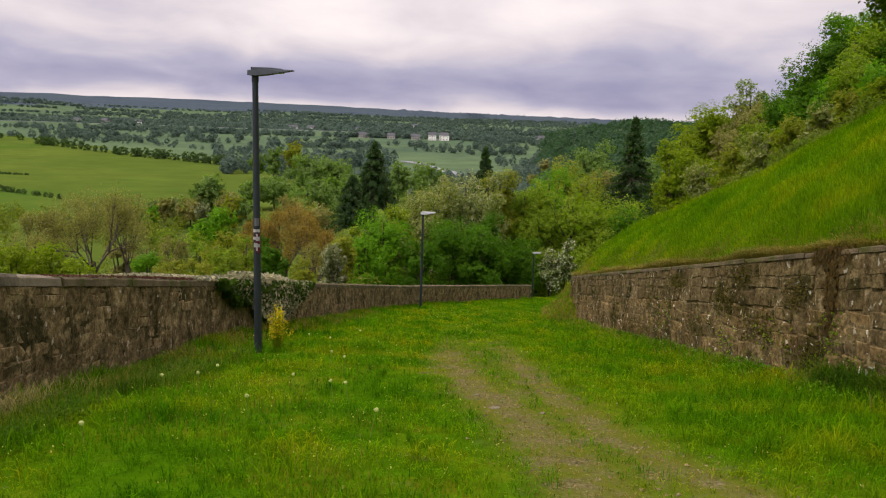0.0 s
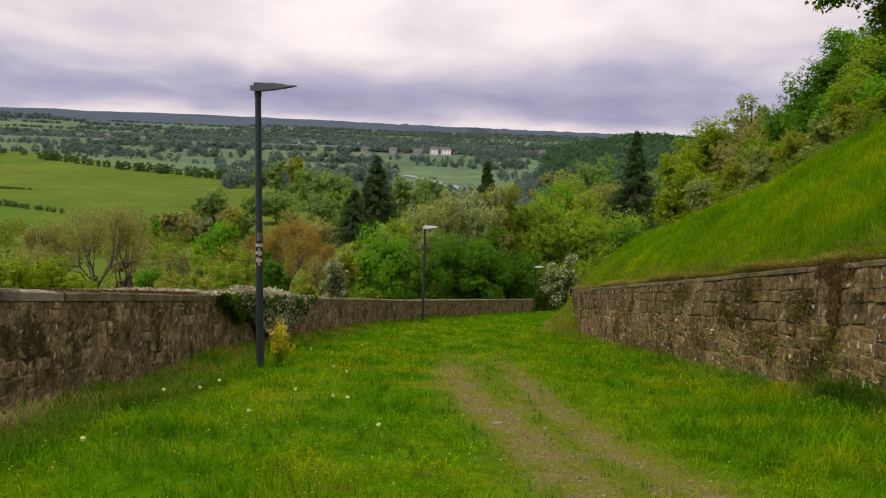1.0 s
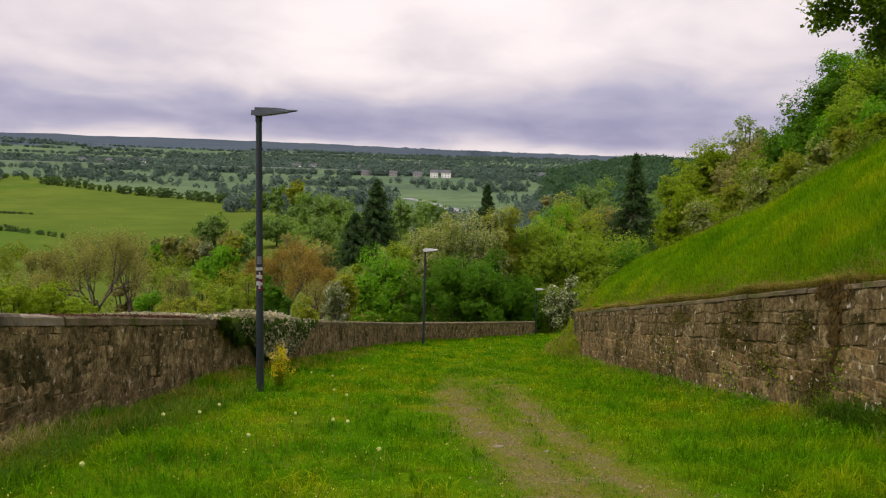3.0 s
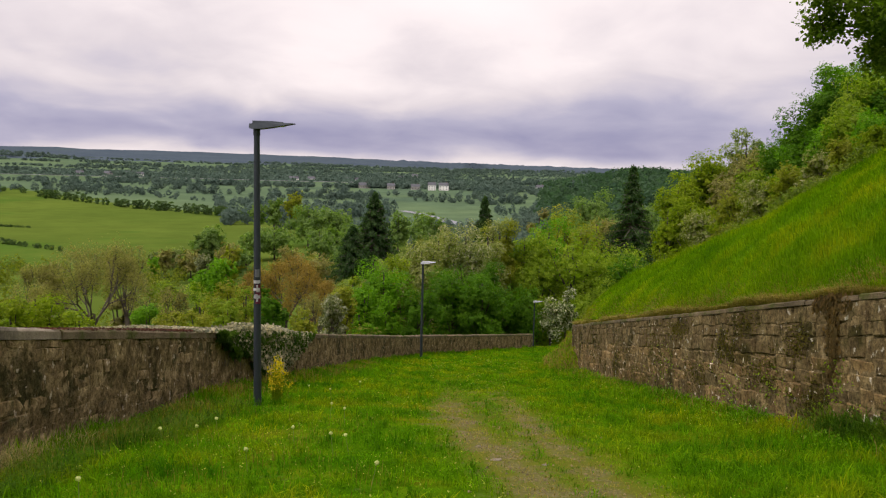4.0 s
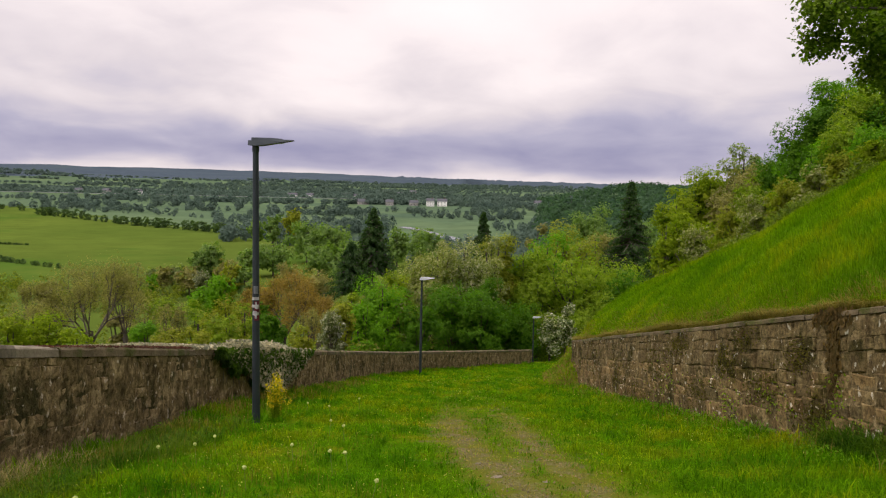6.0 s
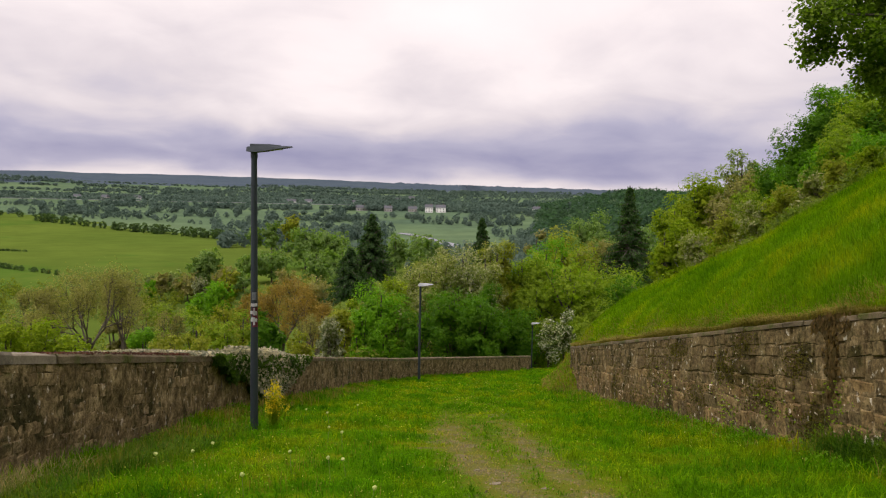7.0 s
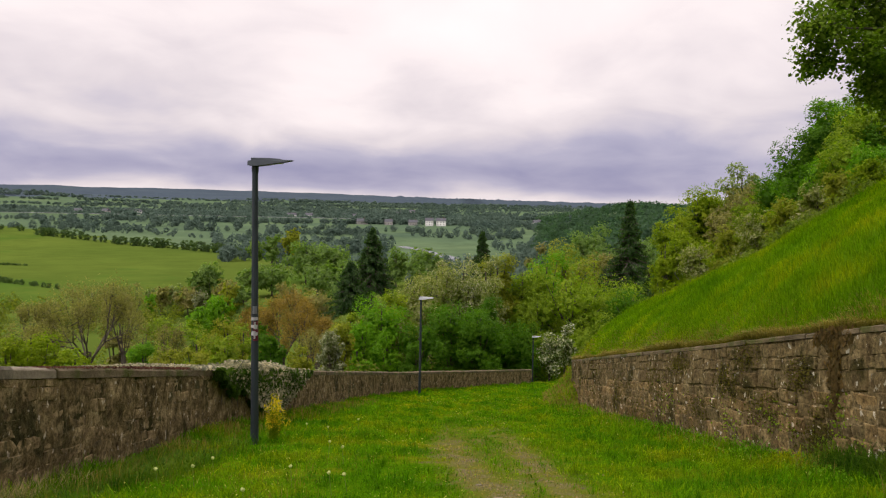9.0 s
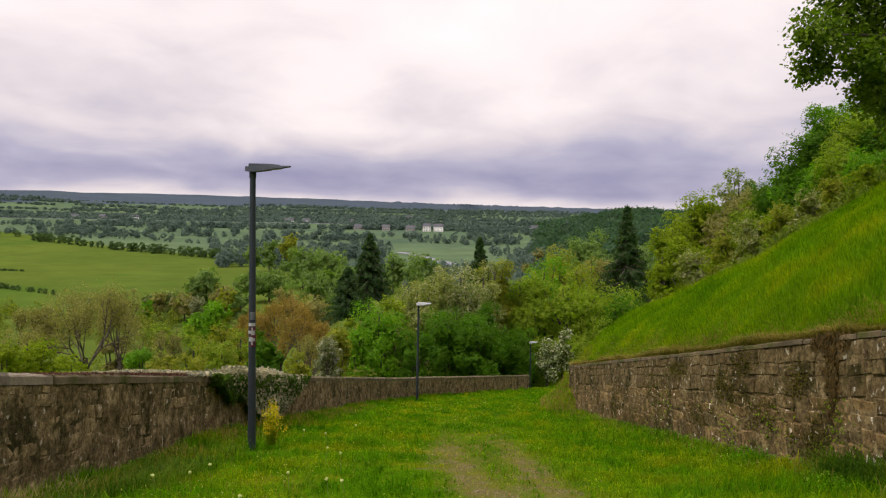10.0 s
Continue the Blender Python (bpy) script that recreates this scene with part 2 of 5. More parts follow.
def lane_material():
    """Turf with worn gravel where the wheel tracks run; 'worn' on the mesh says how worn it is."""
    m = material("lane_turf", [(0.028, 0.088, 0.001), (0.056, 0.125, 0.002), (0.118, 0.136, 0.005)], scale=0.7, fine=7.0, rough=1.0, bump=0.5, gloss=0.0)
    nt = m.node_tree
    N, L = nt.nodes.new, nt.links.new
    b = nt.nodes["Principled BSDF"]
    turf = b.inputs["Base Color"].links[0].from_socket
    co, at = N("ShaderNodeTexCoord"), N("ShaderNodeAttribute")
    at.attribute_name = "worn"
    grit, lump, patch = N("ShaderNodeTexNoise"), N("ShaderNodeTexVoronoi"), N("ShaderNodeTexNoise")
    for n, sc in ((grit, 28.0), (lump, 24.0), (patch, 1.7)):
        L(co.outputs["Object"], n.inputs["Vector"])
        n.inputs["Scale"].default_value = sc
    patch.inputs["Detail"].default_value = 6.0
    patch.inputs["Roughness"].default_value = 0.7
    ramp = N("ShaderNodeValToRGB")
    L(grit.outputs["Fac"], ramp.inputs[0])
    e = ramp.color_ramp.elements
    e[0].position, e[0].color = 0.3, (0.078, 0.064, 0.022, 1)
    e[1].position, e[1].color = 0.72, (0.250, 0.208, 0.115, 1)
    stones = N("ShaderNodeMix")
    stones.data_type, stones.blend_type = "RGBA", "MULTIPLY"
    stones.inputs[0].default_value = 0.5
    L(ramp.outputs[0], stones.inputs[6]), L(lump.outputs["Distance"], stones.inputs[7])
    add = N("ShaderNodeMath")
    add.operation = "MULTIPLY_ADD"
    L(patch.outputs["Fac"], add.inputs[0])
    add.inputs[1].default_value = 3.0
    L(at.outputs["Fac"], add.inputs[2])
    cut = N("ShaderNodeMapRange")
    cut.inputs[1].default_value, cut.inputs[2].default_value = 1.88, 2.50
    L(add.outputs[0], cut.inputs[0])
    mx = N("ShaderNodeMix")
    mx.data_type = "RGBA"
    thin, sward = N("ShaderNodeMapRange"), N("ShaderNodeMix")
    thin.inputs[1].default_value, thin.inputs[2].default_value = 0.06, 0.5
    L(at.outputs["Fac"], thin.inputs[0])
    sward.data_type = "RGBA"
    L(thin.outputs[0], sward.inputs[0]), L(turf, sward.inputs[6])
    sward.inputs[7].default_value = (0.092, 0.104, 0.012, 1)
    L(cut.outputs[0], mx.inputs[0]), L(sward.outputs[2], mx.inputs[6]), L(stones.outputs[2], mx.inputs[7])
    L(mx.outputs[2], b.inputs["Base Color"])
    return m


LANE = lane_material()


# ---- building helpers ----
def mesh_of(name, verts, faces, mats, index=None, smooth=False):
    me = bpy.data.meshes.new(name)
    if isinstance(faces, np.ndarray):
        n, k = faces.shape
        me.vertices.add(len(verts)), me.loops.add(n * k), me.polygons.add(n)
        me.vertices.foreach_set("co", np.asarray(verts, dtype=np.float32).ravel())
        me.loops.foreach_set("vertex_index", faces.astype(np.int32).ravel())
        me.polygons.foreach_set("loop_start", np.arange(0, n * k, k, dtype=np.int32))
    else:
        me.from_pydata(verts if isinstance(verts, list) else verts.tolist(), [], faces)
    for m in (mats if isinstance(mats, (list, tuple)) else [mats]):
        me.materials.append(m)
    if index is not None:
        me.polygons.foreach_set("material_index", np.asarray(index, dtype=np.int32))
    me.polygons.foreach_set("use_smooth", np.full(len(me.polygons), smooth, dtype=bool))
    me.update(calc_edges=True)
    me.validate()
    return me


def child(name, me, parent, label="", m=None):
    ob = new(name, me)
    ob.parent = parent
    if m is not None:
        ob.matrix_basis = m
    return tagged(ob, label) if label else ob


def part(name, bm, mat, parent, label=""):
    me = bpy.data.meshes.new(name)
    bm.to_mesh(me)
    bm.free()
    me.materials.append(mat)
    return child(name, me, parent, label)


def add_box(bm, centre, size, turn=None, bevel=0.0):
    m = Matrix.Translation(centre) @ (turn.to_4x4() if turn else Matrix()) @ Matrix.Diagonal((*size, 1))
    made = bmesh.ops.create_cube(bm, size=1, matrix=m)["verts"]
    if bevel:
        edges = list({e for v in made for e in v.link_edges})
        bmesh.ops.bevel(bm, geom=edges, offset=bevel, segments=2, affect="EDGES")
    return made


def add_tube(bm, a, b, r0, r1, sides=10):
    a, b = Vector(a), Vector(b)
    turn = (b - a).to_track_quat("Z", "Y").to_matrix().to_4x4()
    bmesh.ops.create_cone(bm, cap_ends=True, segments=sides, radius1=r0, radius2=r1, depth=(b - a).length, matrix=Matrix.Translation((a + b) / 2) @ turn)


def smooth_step(x, a, b):
    t = np.clip((np.asarray(x, float) - a) / (b - a), 0, 1)
    return t * t * (3 - 2 * t)


# ---- the lie of the land ----
LEFT_Y, LEFT_X = [-200, -20, 17.5, 24, 33, 46, 56, 70, 90, 120, 160], [-7.5, -5.3, -5.12, -4.3, -3.9, -1.4, 3.0, 8.4, 19, 48, 95]
RIGHT_Y, RIGHT_X = [-200, -20, 4, 11.4, 15, 22, 29.5, 32, 34, 38, 45, 62, 90, 120, 160], [9, 7.2, 6.6, 6.2, 5.75, 5.55, 5.5, 5.6, 6.0, 8.4, 13.5, 26, 46, 75, 125]
FALL_Y, FALL_Z = [-200, 0, 42.5, 74, 110, 160], [30, 0, -9.3, -15.8, -22, -29]


def left_x(y):
    return np.interp(y, LEFT_Y, LEFT_X)


def right_x(y):
    return np.interp(y, RIGHT_Y, RIGHT_X)


def lane_z(y):
    return np.interp(y, FALL_Y, FALL_Z)


def wall_height(y):
    return np.interp(y, [0, 11.5, 16, 30], [2.35, 2.25, 2.14, 2.02])


def valley_z(x, y):
    """The valley floor, the rise behind the river and the far ridge."""
    r = np.hypot(x, y)
    z = np.interp(r, [0, 620, 900, 1700, 2400, 3300, 3700, 4900], [-33.5, -33.5, -24, -24.5, -8, 18, 24, -40])
    a = np.clip(x / np.maximum(y, 1), -1.5, 1.5)
    ridge = np.interp(a, [-1.5, -0.58, -0.4, -0.2, 0.0, 0.25, 1.5], [40, 29, 29, 23, 8, -4, -4])
    z = z + ridge * smooth_step(r, 2000, 3500) * (1 - smooth_step(r, 3800, 4900))
    # wooded hill on this side of the river
    hill = smooth_step(x - 0.12 * y, 0, 110) * smooth_step(y, 300, 520) * (1 - smooth_step(y, 900, 1500))
    return z + hill * 21


def turf_z(x, y):
    """The lane's surface: it sinks into a shallow ditch along the nearer stretch of the parapet."""
    return lane_z(y) - 0.34 * np.exp(-np.maximum(x - left_x(y), 0) / 1.1) * (1 - smooth_step(y, 9.5, 18.0))


def bank_rise(u, y):
    """Height of the bank over the wall's top: rounded, and lower towards its far end."""
    w = smooth_step(y, 17, 33)
    near = np.interp(u, [0, 1, 3, 6.5], [0, 0.98, 2.7, 5.1]) + 0.46 * np.maximum(u - 6.5, 0)
    far = np.interp(u, [0, 0.5, 1, 2, 3, 6.5], [0, 0.78, 1.30, 1.98, 2.45, 3.50]) + 0.46 * np.maximum(u - 6.5, 0)
    return near * (1 - w) + far * w


def ground_z(x, y):
    x, y = np.asarray(x, float), np.asarray(y, float)
    zl, base = lane_z(y), valley_z(x, y)
    ul, ur = left_x(y) - x, x - right_x(y)
    # outside the parapet: a drop, then a long slope to the valley
    out = zl - 1.0 * smooth_step(ul, 0.3, 2.0) - 0.42 * np.maximum(ul - 1.0, 0)
    out = np.maximum(out, base)
    # above the retaining wall: a steep turf bank, then the hillside
    u = np.maximum(ur - 0.3, 0)
    bank = zl + wall_height(y) + 0.05 + bank_rise(u, y) - 0.012 * np.maximum(u - 60, 0) ** 1.2
    bank = np.maximum(np.minimum(bank, 40 + zl * 0.2), base)
    z = np.where(ul > 0.25, out, np.where(ur > 0.28, bank, turf_z(x, y)))
    far = smooth_step(y, 110, 170)
    z = z * (1 - far) + base * far
    back = smooth_step(-y, 60, 200)
    return z * (1 - back) + (12 + 0.0 * z) * back


TRACK_Y = [-5, 3, 5.1, 6.4, 8.0, 10.1, 13.8, 18.1, 23, 29, 40, 60]
TRACK_A = [1.6, 1.35, 1.18, 1.05, 0.86, 0.54, 0.24, 0.22, 0.45, 1.5, 4.0, 9.5]
TRACK_B = [3.6, 2.7, 2.2, 1.85, 1.6, 1.5, 1.42, 1.42, 1.6, 2.6, 5.0, 10.5]


def worn(x, y):
    """How far wheels and feet have worn the turf: two ruts and the thin sward between and beside them."""
    a, b = np.interp(y, TRACK_Y, TRACK_A), np.interp(y, TRACK_Y, TRACK_B)
    da, db = np.abs(x - a), np.abs(x - b)
    mid = np.exp(-(np.maximum(np.abs(x - (a + b) / 2) - (b - a) / 2, 0) / 0.6) ** 2) * 0.34
    w = np.maximum(np.maximum(np.exp(-(da / 0.46) ** 2) * 0.66, np.exp(-(db / 0.40) ** 2) * 0.60), mid)
    return w * (1 - smooth_step(y, 12, 22) * 0.75)


def make_ground():
    ys = [-4800, -2500, -1200, -600, -300, -200, -140, -100, -70, -50, -35, -25, -18, -12, -8, -5, -3, -1]
    y = 0.0
    while y < 4850:
        ys.append(y)
        y += 0.25 if y < 30 else 0.5 if y < 75 else max(0.5, (y - 60) * 0.03)
    ys.append(4880.0)
    lane = np.linspace(0, 1, 61)
    out = 0.3 * (1.085 ** np.arange(0, 120)) - 0.3
    out = out * (4800 / out[-1])
    near = np.concatenate([np.arange(0, 12, 0.35), 12 + 0.4 * (1.1 ** np.arange(0, 72) - 1) * 10])
    near = near[near < 4800]
    rows = []
    for y in ys:
        xl, xr = left_x(y), right_x(y)
        xs = np.concatenate([(xl - 0.26 - out)[::-1], xl + 0.0 + (xr + 0.2 - xl) * lane, xr + 0.3 + near])
        rows.append(np.stack([xs, np.full_like(xs, y)], 1))
    g = np.array(rows)
    R, C = g.shape[:2]
    z = ground_z(g[..., 0], g[..., 1])
    rng = np.random.default_rng(3)
    d = np.hypot(g[..., 0], g[..., 1])
    z += rng.normal(0, 1, z.shape) * np.where(d > 2550, 2.2, np.clip(d * 0.0006, 0.008, 0.05))
    v = np.concatenate([g, z[..., None]], 2).reshape(-1, 3)
    i = (np.arange(R - 1)[:, None] * C + np.arange(C - 1)[None]).ravel()
    f = np.stack([i, i + 1, i + C + 1, i + C], 1)
    mid = v[f].mean(1)
    xl, xr = left_x(mid[:, 1]), right_x(mid[:, 1])
    kind = np.full(len(f), 2)
    kind[(mid[:, 0] > xl - 0.3) & (mid[:, 0] < xr + 0.25) & (mid[:, 1] < 115)] = 0
    kind[(mid[:, 0] >= xr + 0.25) & (mid[:, 1] < 130)] = 1
    flat = ((mid[:, 2] < -32.4) | (np.hypot(mid[:, 0], mid[:, 1]) > 600)) & (mid[:, 1] > 60)
    kind[flat] = 3
    far_off = np.hypot(mid[:, 0], mid[:, 1])
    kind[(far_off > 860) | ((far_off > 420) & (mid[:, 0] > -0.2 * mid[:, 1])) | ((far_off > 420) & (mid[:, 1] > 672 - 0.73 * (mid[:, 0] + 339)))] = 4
    # the haze-coloured ridge starts here
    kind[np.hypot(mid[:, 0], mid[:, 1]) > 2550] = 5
    me = mesh_of("ground", v, f, [LANE, SOIL, SCRUB, FIELD, HAZY_PLAIN, HAZY_RIDGE], kind, smooth=True)
    a = me.attributes.new("worn", "FLOAT", "POINT")
    a.data.foreach_set("value", worn(v[:, 0], v[:, 1]).astype(np.float32))
    return tagged(new("ground", me), "grassy lane, turf bank, wooded slope and green valley floor", "ground", kind="structure")


ground = make_ground()


# ---- walls ----
def along(xs_of, y0, y1, step=0.05):
    """Points along a wall with their running length."""
    y = np.arange(y0, y1 + step, step)
    x = xs_of(y)
    s = np.concatenate([[0], np.cumsum(np.hypot(np.diff(x), np.diff(y)))])
    return x, y, s


def stone_mesh(name, mat, rng, proud=1.0):
    """A rough squared block, 1 wide, 1 high, its face towards -y with worn edges."""
    bm = bmesh.new()
    base = [(-0.5, -0.5), (0.0, -0.5), (0.5, -0.5), (0.5, 0.0), (0.5, 0.5), (0.0, 0.5), (-0.5, 0.5), (-0.5, 0.0)]
    jit = [(x * (0.985 + rng.uniform(-0.09, 0.02)), z * (0.985 + rng.uniform(-0.10, 0.02))) for x, z in base]
    back = [bm.verts.new((x, 0.6, z)) for x, z in jit]
    edge = [bm.verts.new((x, -0.20 + rng.uniform(-0.12, 0.12), z)) for x, z in jit]
    face = [bm.verts.new((x * rng.uniform(0.86, 0.95), -0.5 * proud + rng.uniform(-0.10, 0.10), z * rng.uniform(0.80, 0.93))) for x, z in jit]
    mid = bm.verts.new((rng.uniform(-0.15, 0.15), -0.53 * proud + rng.uniform(-0.10, 0.10), rng.uniform(-0.15, 0.15)))
    k = len(jit)
    for i in range(k):
        j = (i + 1) % k
        bm.faces.new((back[i], back[j], edge[j], edge[i]))
        bm.faces.new((edge[i], edge[j], face[j], face[i]))
        bm.faces.new((face[i], face[j], mid))
    bmesh.ops.recalc_face_normals(bm, faces=bm.faces)
    me = bpy.data.meshes.new(name)
    bm.to_mesh(me)
    bm.free()
    me.materials.append(mat)
    return me


def masonry(wall, xs_of, y0, y1, foot, top, side, size, mat, rng, picked, thick, name="stone", gaps=0.0):
    """Courses of blocks on the side of a wall that faces the lane. side: +1 when the lane lies on +x."""
    variants = [stone_mesh("stone_block", mat, rng) for _ in range(10)]
    geo = [(np.array([v.co[:] for v in me.vertices]), [list(p.vertices) for p in me.polygons]) for me in variants]
    xs, ys, ss = along(xs_of, y0, y1)
    rest_v, rest_f, count = [], [], 0
    # course heights, shared all along
    hmax = max(top(y) for y in (y0, (y0 + y1) / 2, y1))
    courses, h = [], foot
    while h < hmax - 0.03:
        ch = size[1] * rng.uniform(0.75, 1.3)
        courses.append((h, ch))
        h += ch
    for h, ch in courses:
        s = rng.uniform(-0.3, 0.0)
        while s < ss[-1]:
            w = size[0] * rng.uniform(0.45, 1.65)
            sc = s + w / 2
            s += w
            if sc > ss[-1] or sc < 0:
                continue
            y, x = np.interp(sc, ss, ys), np.interp(sc, ss, xs)
            hh = min(ch * rng.uniform(0.86, 1.12), top(y) - h)
            if hh < 0.06 or rng.random() < gaps:
                continue
            y2 = np.interp(sc + 0.1, ss, ys)
            x2 = np.interp(sc + 0.1, ss, xs)
            y1_, x1_ = np.interp(sc - 0.1, ss, ys), np.interp(sc - 0.1, ss, xs)
            t = Vector((x2 - x1_, y2 - y1_, float(lane_z(y2) - lane_z(y1_)))).normalized()
            nrm = Vector((t.y, -t.x, 0)).normalized() * side
            m = Matrix.Identity(4)
            # block axes: x along the wall, y into it, z up
            ax = -t if side > 0 else t
            for i, a in enumerate((ax, -nrm, Vector((0, 0, 1)))):
                m[0][i], m[1][i], m[2][i] = a.x, a.y, a.z
            off = rng.uniform(-0.012, 0.018)
            p = Vector((x, y, float(lane_z(y)) + h + hh / 2 + rng.uniform(-0.016, 0.016))) + nrm * off
            m = Matrix.Translation(p) @ m @ pose(0, 0, 0, 0, rng.uniform(-5, 5), 0) @ Matrix.Diagonal((w * 0.99, thick, hh * 0.985, 1))
            k = int(rng.integers(0, len(variants)))
            if picked[0] <= y <= picked[1] and count < 300:
                ob = new(name, variants[k])
                ob.parent = wall
                ob.matrix_basis = m
                count += 1
            else:
                va, fa = geo[k]
                o = sum(len(q) for q in rest_v)
                mm = np.array(m)
                rest_v.append(va @ mm[:3, :3].T + mm[:3, 3])
                rest_f += [[i + o for i in fc] for fc in fa]
    if rest_v:
        tagged(child("stonework", mesh_of("stonework", np.concatenate(rest_v), rest_f, mat), wall), kind="stuff")


def wall_core(name, xs_of, y0, y1, foot, top, side, width, mat, label):
    """The mortared body of a wall, set back a little behind its blocks."""
    xs, ys, ss = along(xs_of, y0, y1, 0.4)
    v, f = [], []
    for x, y in zip(xs, ys):
        e = 0.4
        t = Vector((float(xs_of(y + e) - xs_of(y - e)), 2 * e, 0)).normalized()
        nrm = Vector((t.y, -t.x, 0)) * side
        z = float(lane_z(y))
        for o, h in ((0.0, foot - 0.3), (0.0, top(y)), (-width, top(y)), (-width, foot - 2.5)):
            v.append((x + nrm.x * o, y + nrm.y * o, z + h))
    n = len(xs)
    for i in range(n - 1):
        for k in range(4):
            f.append([i * 4 + k, i * 4 + (k + 1) % 4, i * 4 + 4 + (k + 1) % 4, i * 4 + 4 + k])
    f += [[0, 1, 2, 3], [(n - 1) * 4 + k for k in (3, 2, 1, 0)]]
    return tagged(new(name, mesh_of(name, v, f, mat)), label, "wall", kind="structure")


def coping(wall, xs_of, y0, y1, top, side, width, thick, proud, length, mats, rng, name="coping_stone"):
    """Cap slabs end to end along a wall."""
    xs, ys, ss = along(xs_of, y0, y1)
    s = 0.0
    while s < ss[-1] - 0.2:
        w = min(length * rng.uniform(0.75, 1.25), ss[-1] - s)
        a = [np.interp(s + 0.006, ss, q) for q in (xs, ys)]
        b = [np.interp(s + w - 0.006, ss, q) for q in (xs, ys)]
        s += w
        pa = Vector((a[0], a[1], float(lane_z(a[1])) + top(a[1])))
        pb = Vector((b[0], b[1], float(lane_z(b[1])) + top(b[1])))
        t = (pb - pa).normalized()
        nrm = Vector((t.y, -t.x, 0)).normalized() * side
        bm = bmesh.new()
        th = thick * rng.uniform(0.9, 1.1)
        pr = proud + rng.uniform(-0.012, 0.012)
        steps = 4
        rows = []
        for i in range(steps + 1):
            c = pa.lerp(pb, i / steps)
            j = lambda k: rng.uniform(-k, k)
            prof = [(pr, 0), (pr + j(0.008), th * 0.80 + j(0.008)), (pr - 0.03, th + j(0.008)), (-width * 0.5, th + 0.02 + j(0.01)), (-width + 0.03, th + j(0.008)), (-width, th * 0.8), (-width, 0)]
            rows.append([bm.verts.new(c + nrm * o + Vector((0, 0, h))) for o, h in prof])
        m = len(rows[0])
        for r0, r1 in zip(rows, rows[1:]):
            for k in range(m):
                bm.faces.new((r0[k], r0[(k + 1) % m], r1[(k + 1) % m], r1[k]))
        bm.faces.new(rows[0]), bm.faces.new(rows[-1][::-1])
        bmesh.ops.recalc_face_normals(bm, faces=bm.faces)
        part(name, bm, mats(0.5 * (a[1] + b[1])), wall)


def render_skin(wall, xs_of, y0, y1, top, side, base_off, amp, mat, rng, name, step=0.06):
    """The uneven remains of lime mortar smeared over the blocks, thicker in some places than in others."""
    xs, ys, ss = along(xs_of, y0, y1, step)
    rows = 32
    v = []
    for x, y in zip(xs, ys):
        e = 0.3
        t = Vector((float(xs_of(y + e) - xs_of(y - e)), 2 * e, 0)).normalized()
        nx, ny = t.y * side, -t.x * side
        z, tp = float(lane_z(y)), top(y)
        for k in range(rows):
            h = -0.5 + (tp + 0.49) * k / (rows - 1)
            o = base_off + amp * (noise.noise(Vector((y * 1.3, h * 1.6, side))) + 0.6 * noise.noise(Vector((y * 4.5, h * 5.0, 3 + side))) + 0.35 * noise.noise(Vector((y * 14, h * 14, 7))))
            v.append((x + nx * o, y + ny * o, z + h))
    n = len(xs)
    i = (np.arange(n - 1)[:, None] * rows + np.arange(rows - 1)[None]).ravel()
    f = np.stack([i, i + 1, i + rows + 1, i + rows], 1)
    child(name, mesh_of(name, np.array(v), f, mat, smooth=True), wall, "patchy brown lime render")


def left_top(y):
    return float(np.interp(y, [0, 8.4, 17, 24, 33, 45, 70], [1.30, 1.30, 1.27, 1.24, 1.20, 1.14, 1.14]))


def right_top(y):
    return float(wall_height(y)) - 0.10


wall_left = wall_core("wall_west", left_x, -8, 70, -0.5, left_top, 1, 0.45, MORTAR, "weathered rubble stone parapet wall along the grassy lane")
wall_right = wall_core("wall_east", right_x, -8, 46, -0.1, right_top, -1, 0.6, MORTAR, "old squared-stone retaining wall below the turf bank")


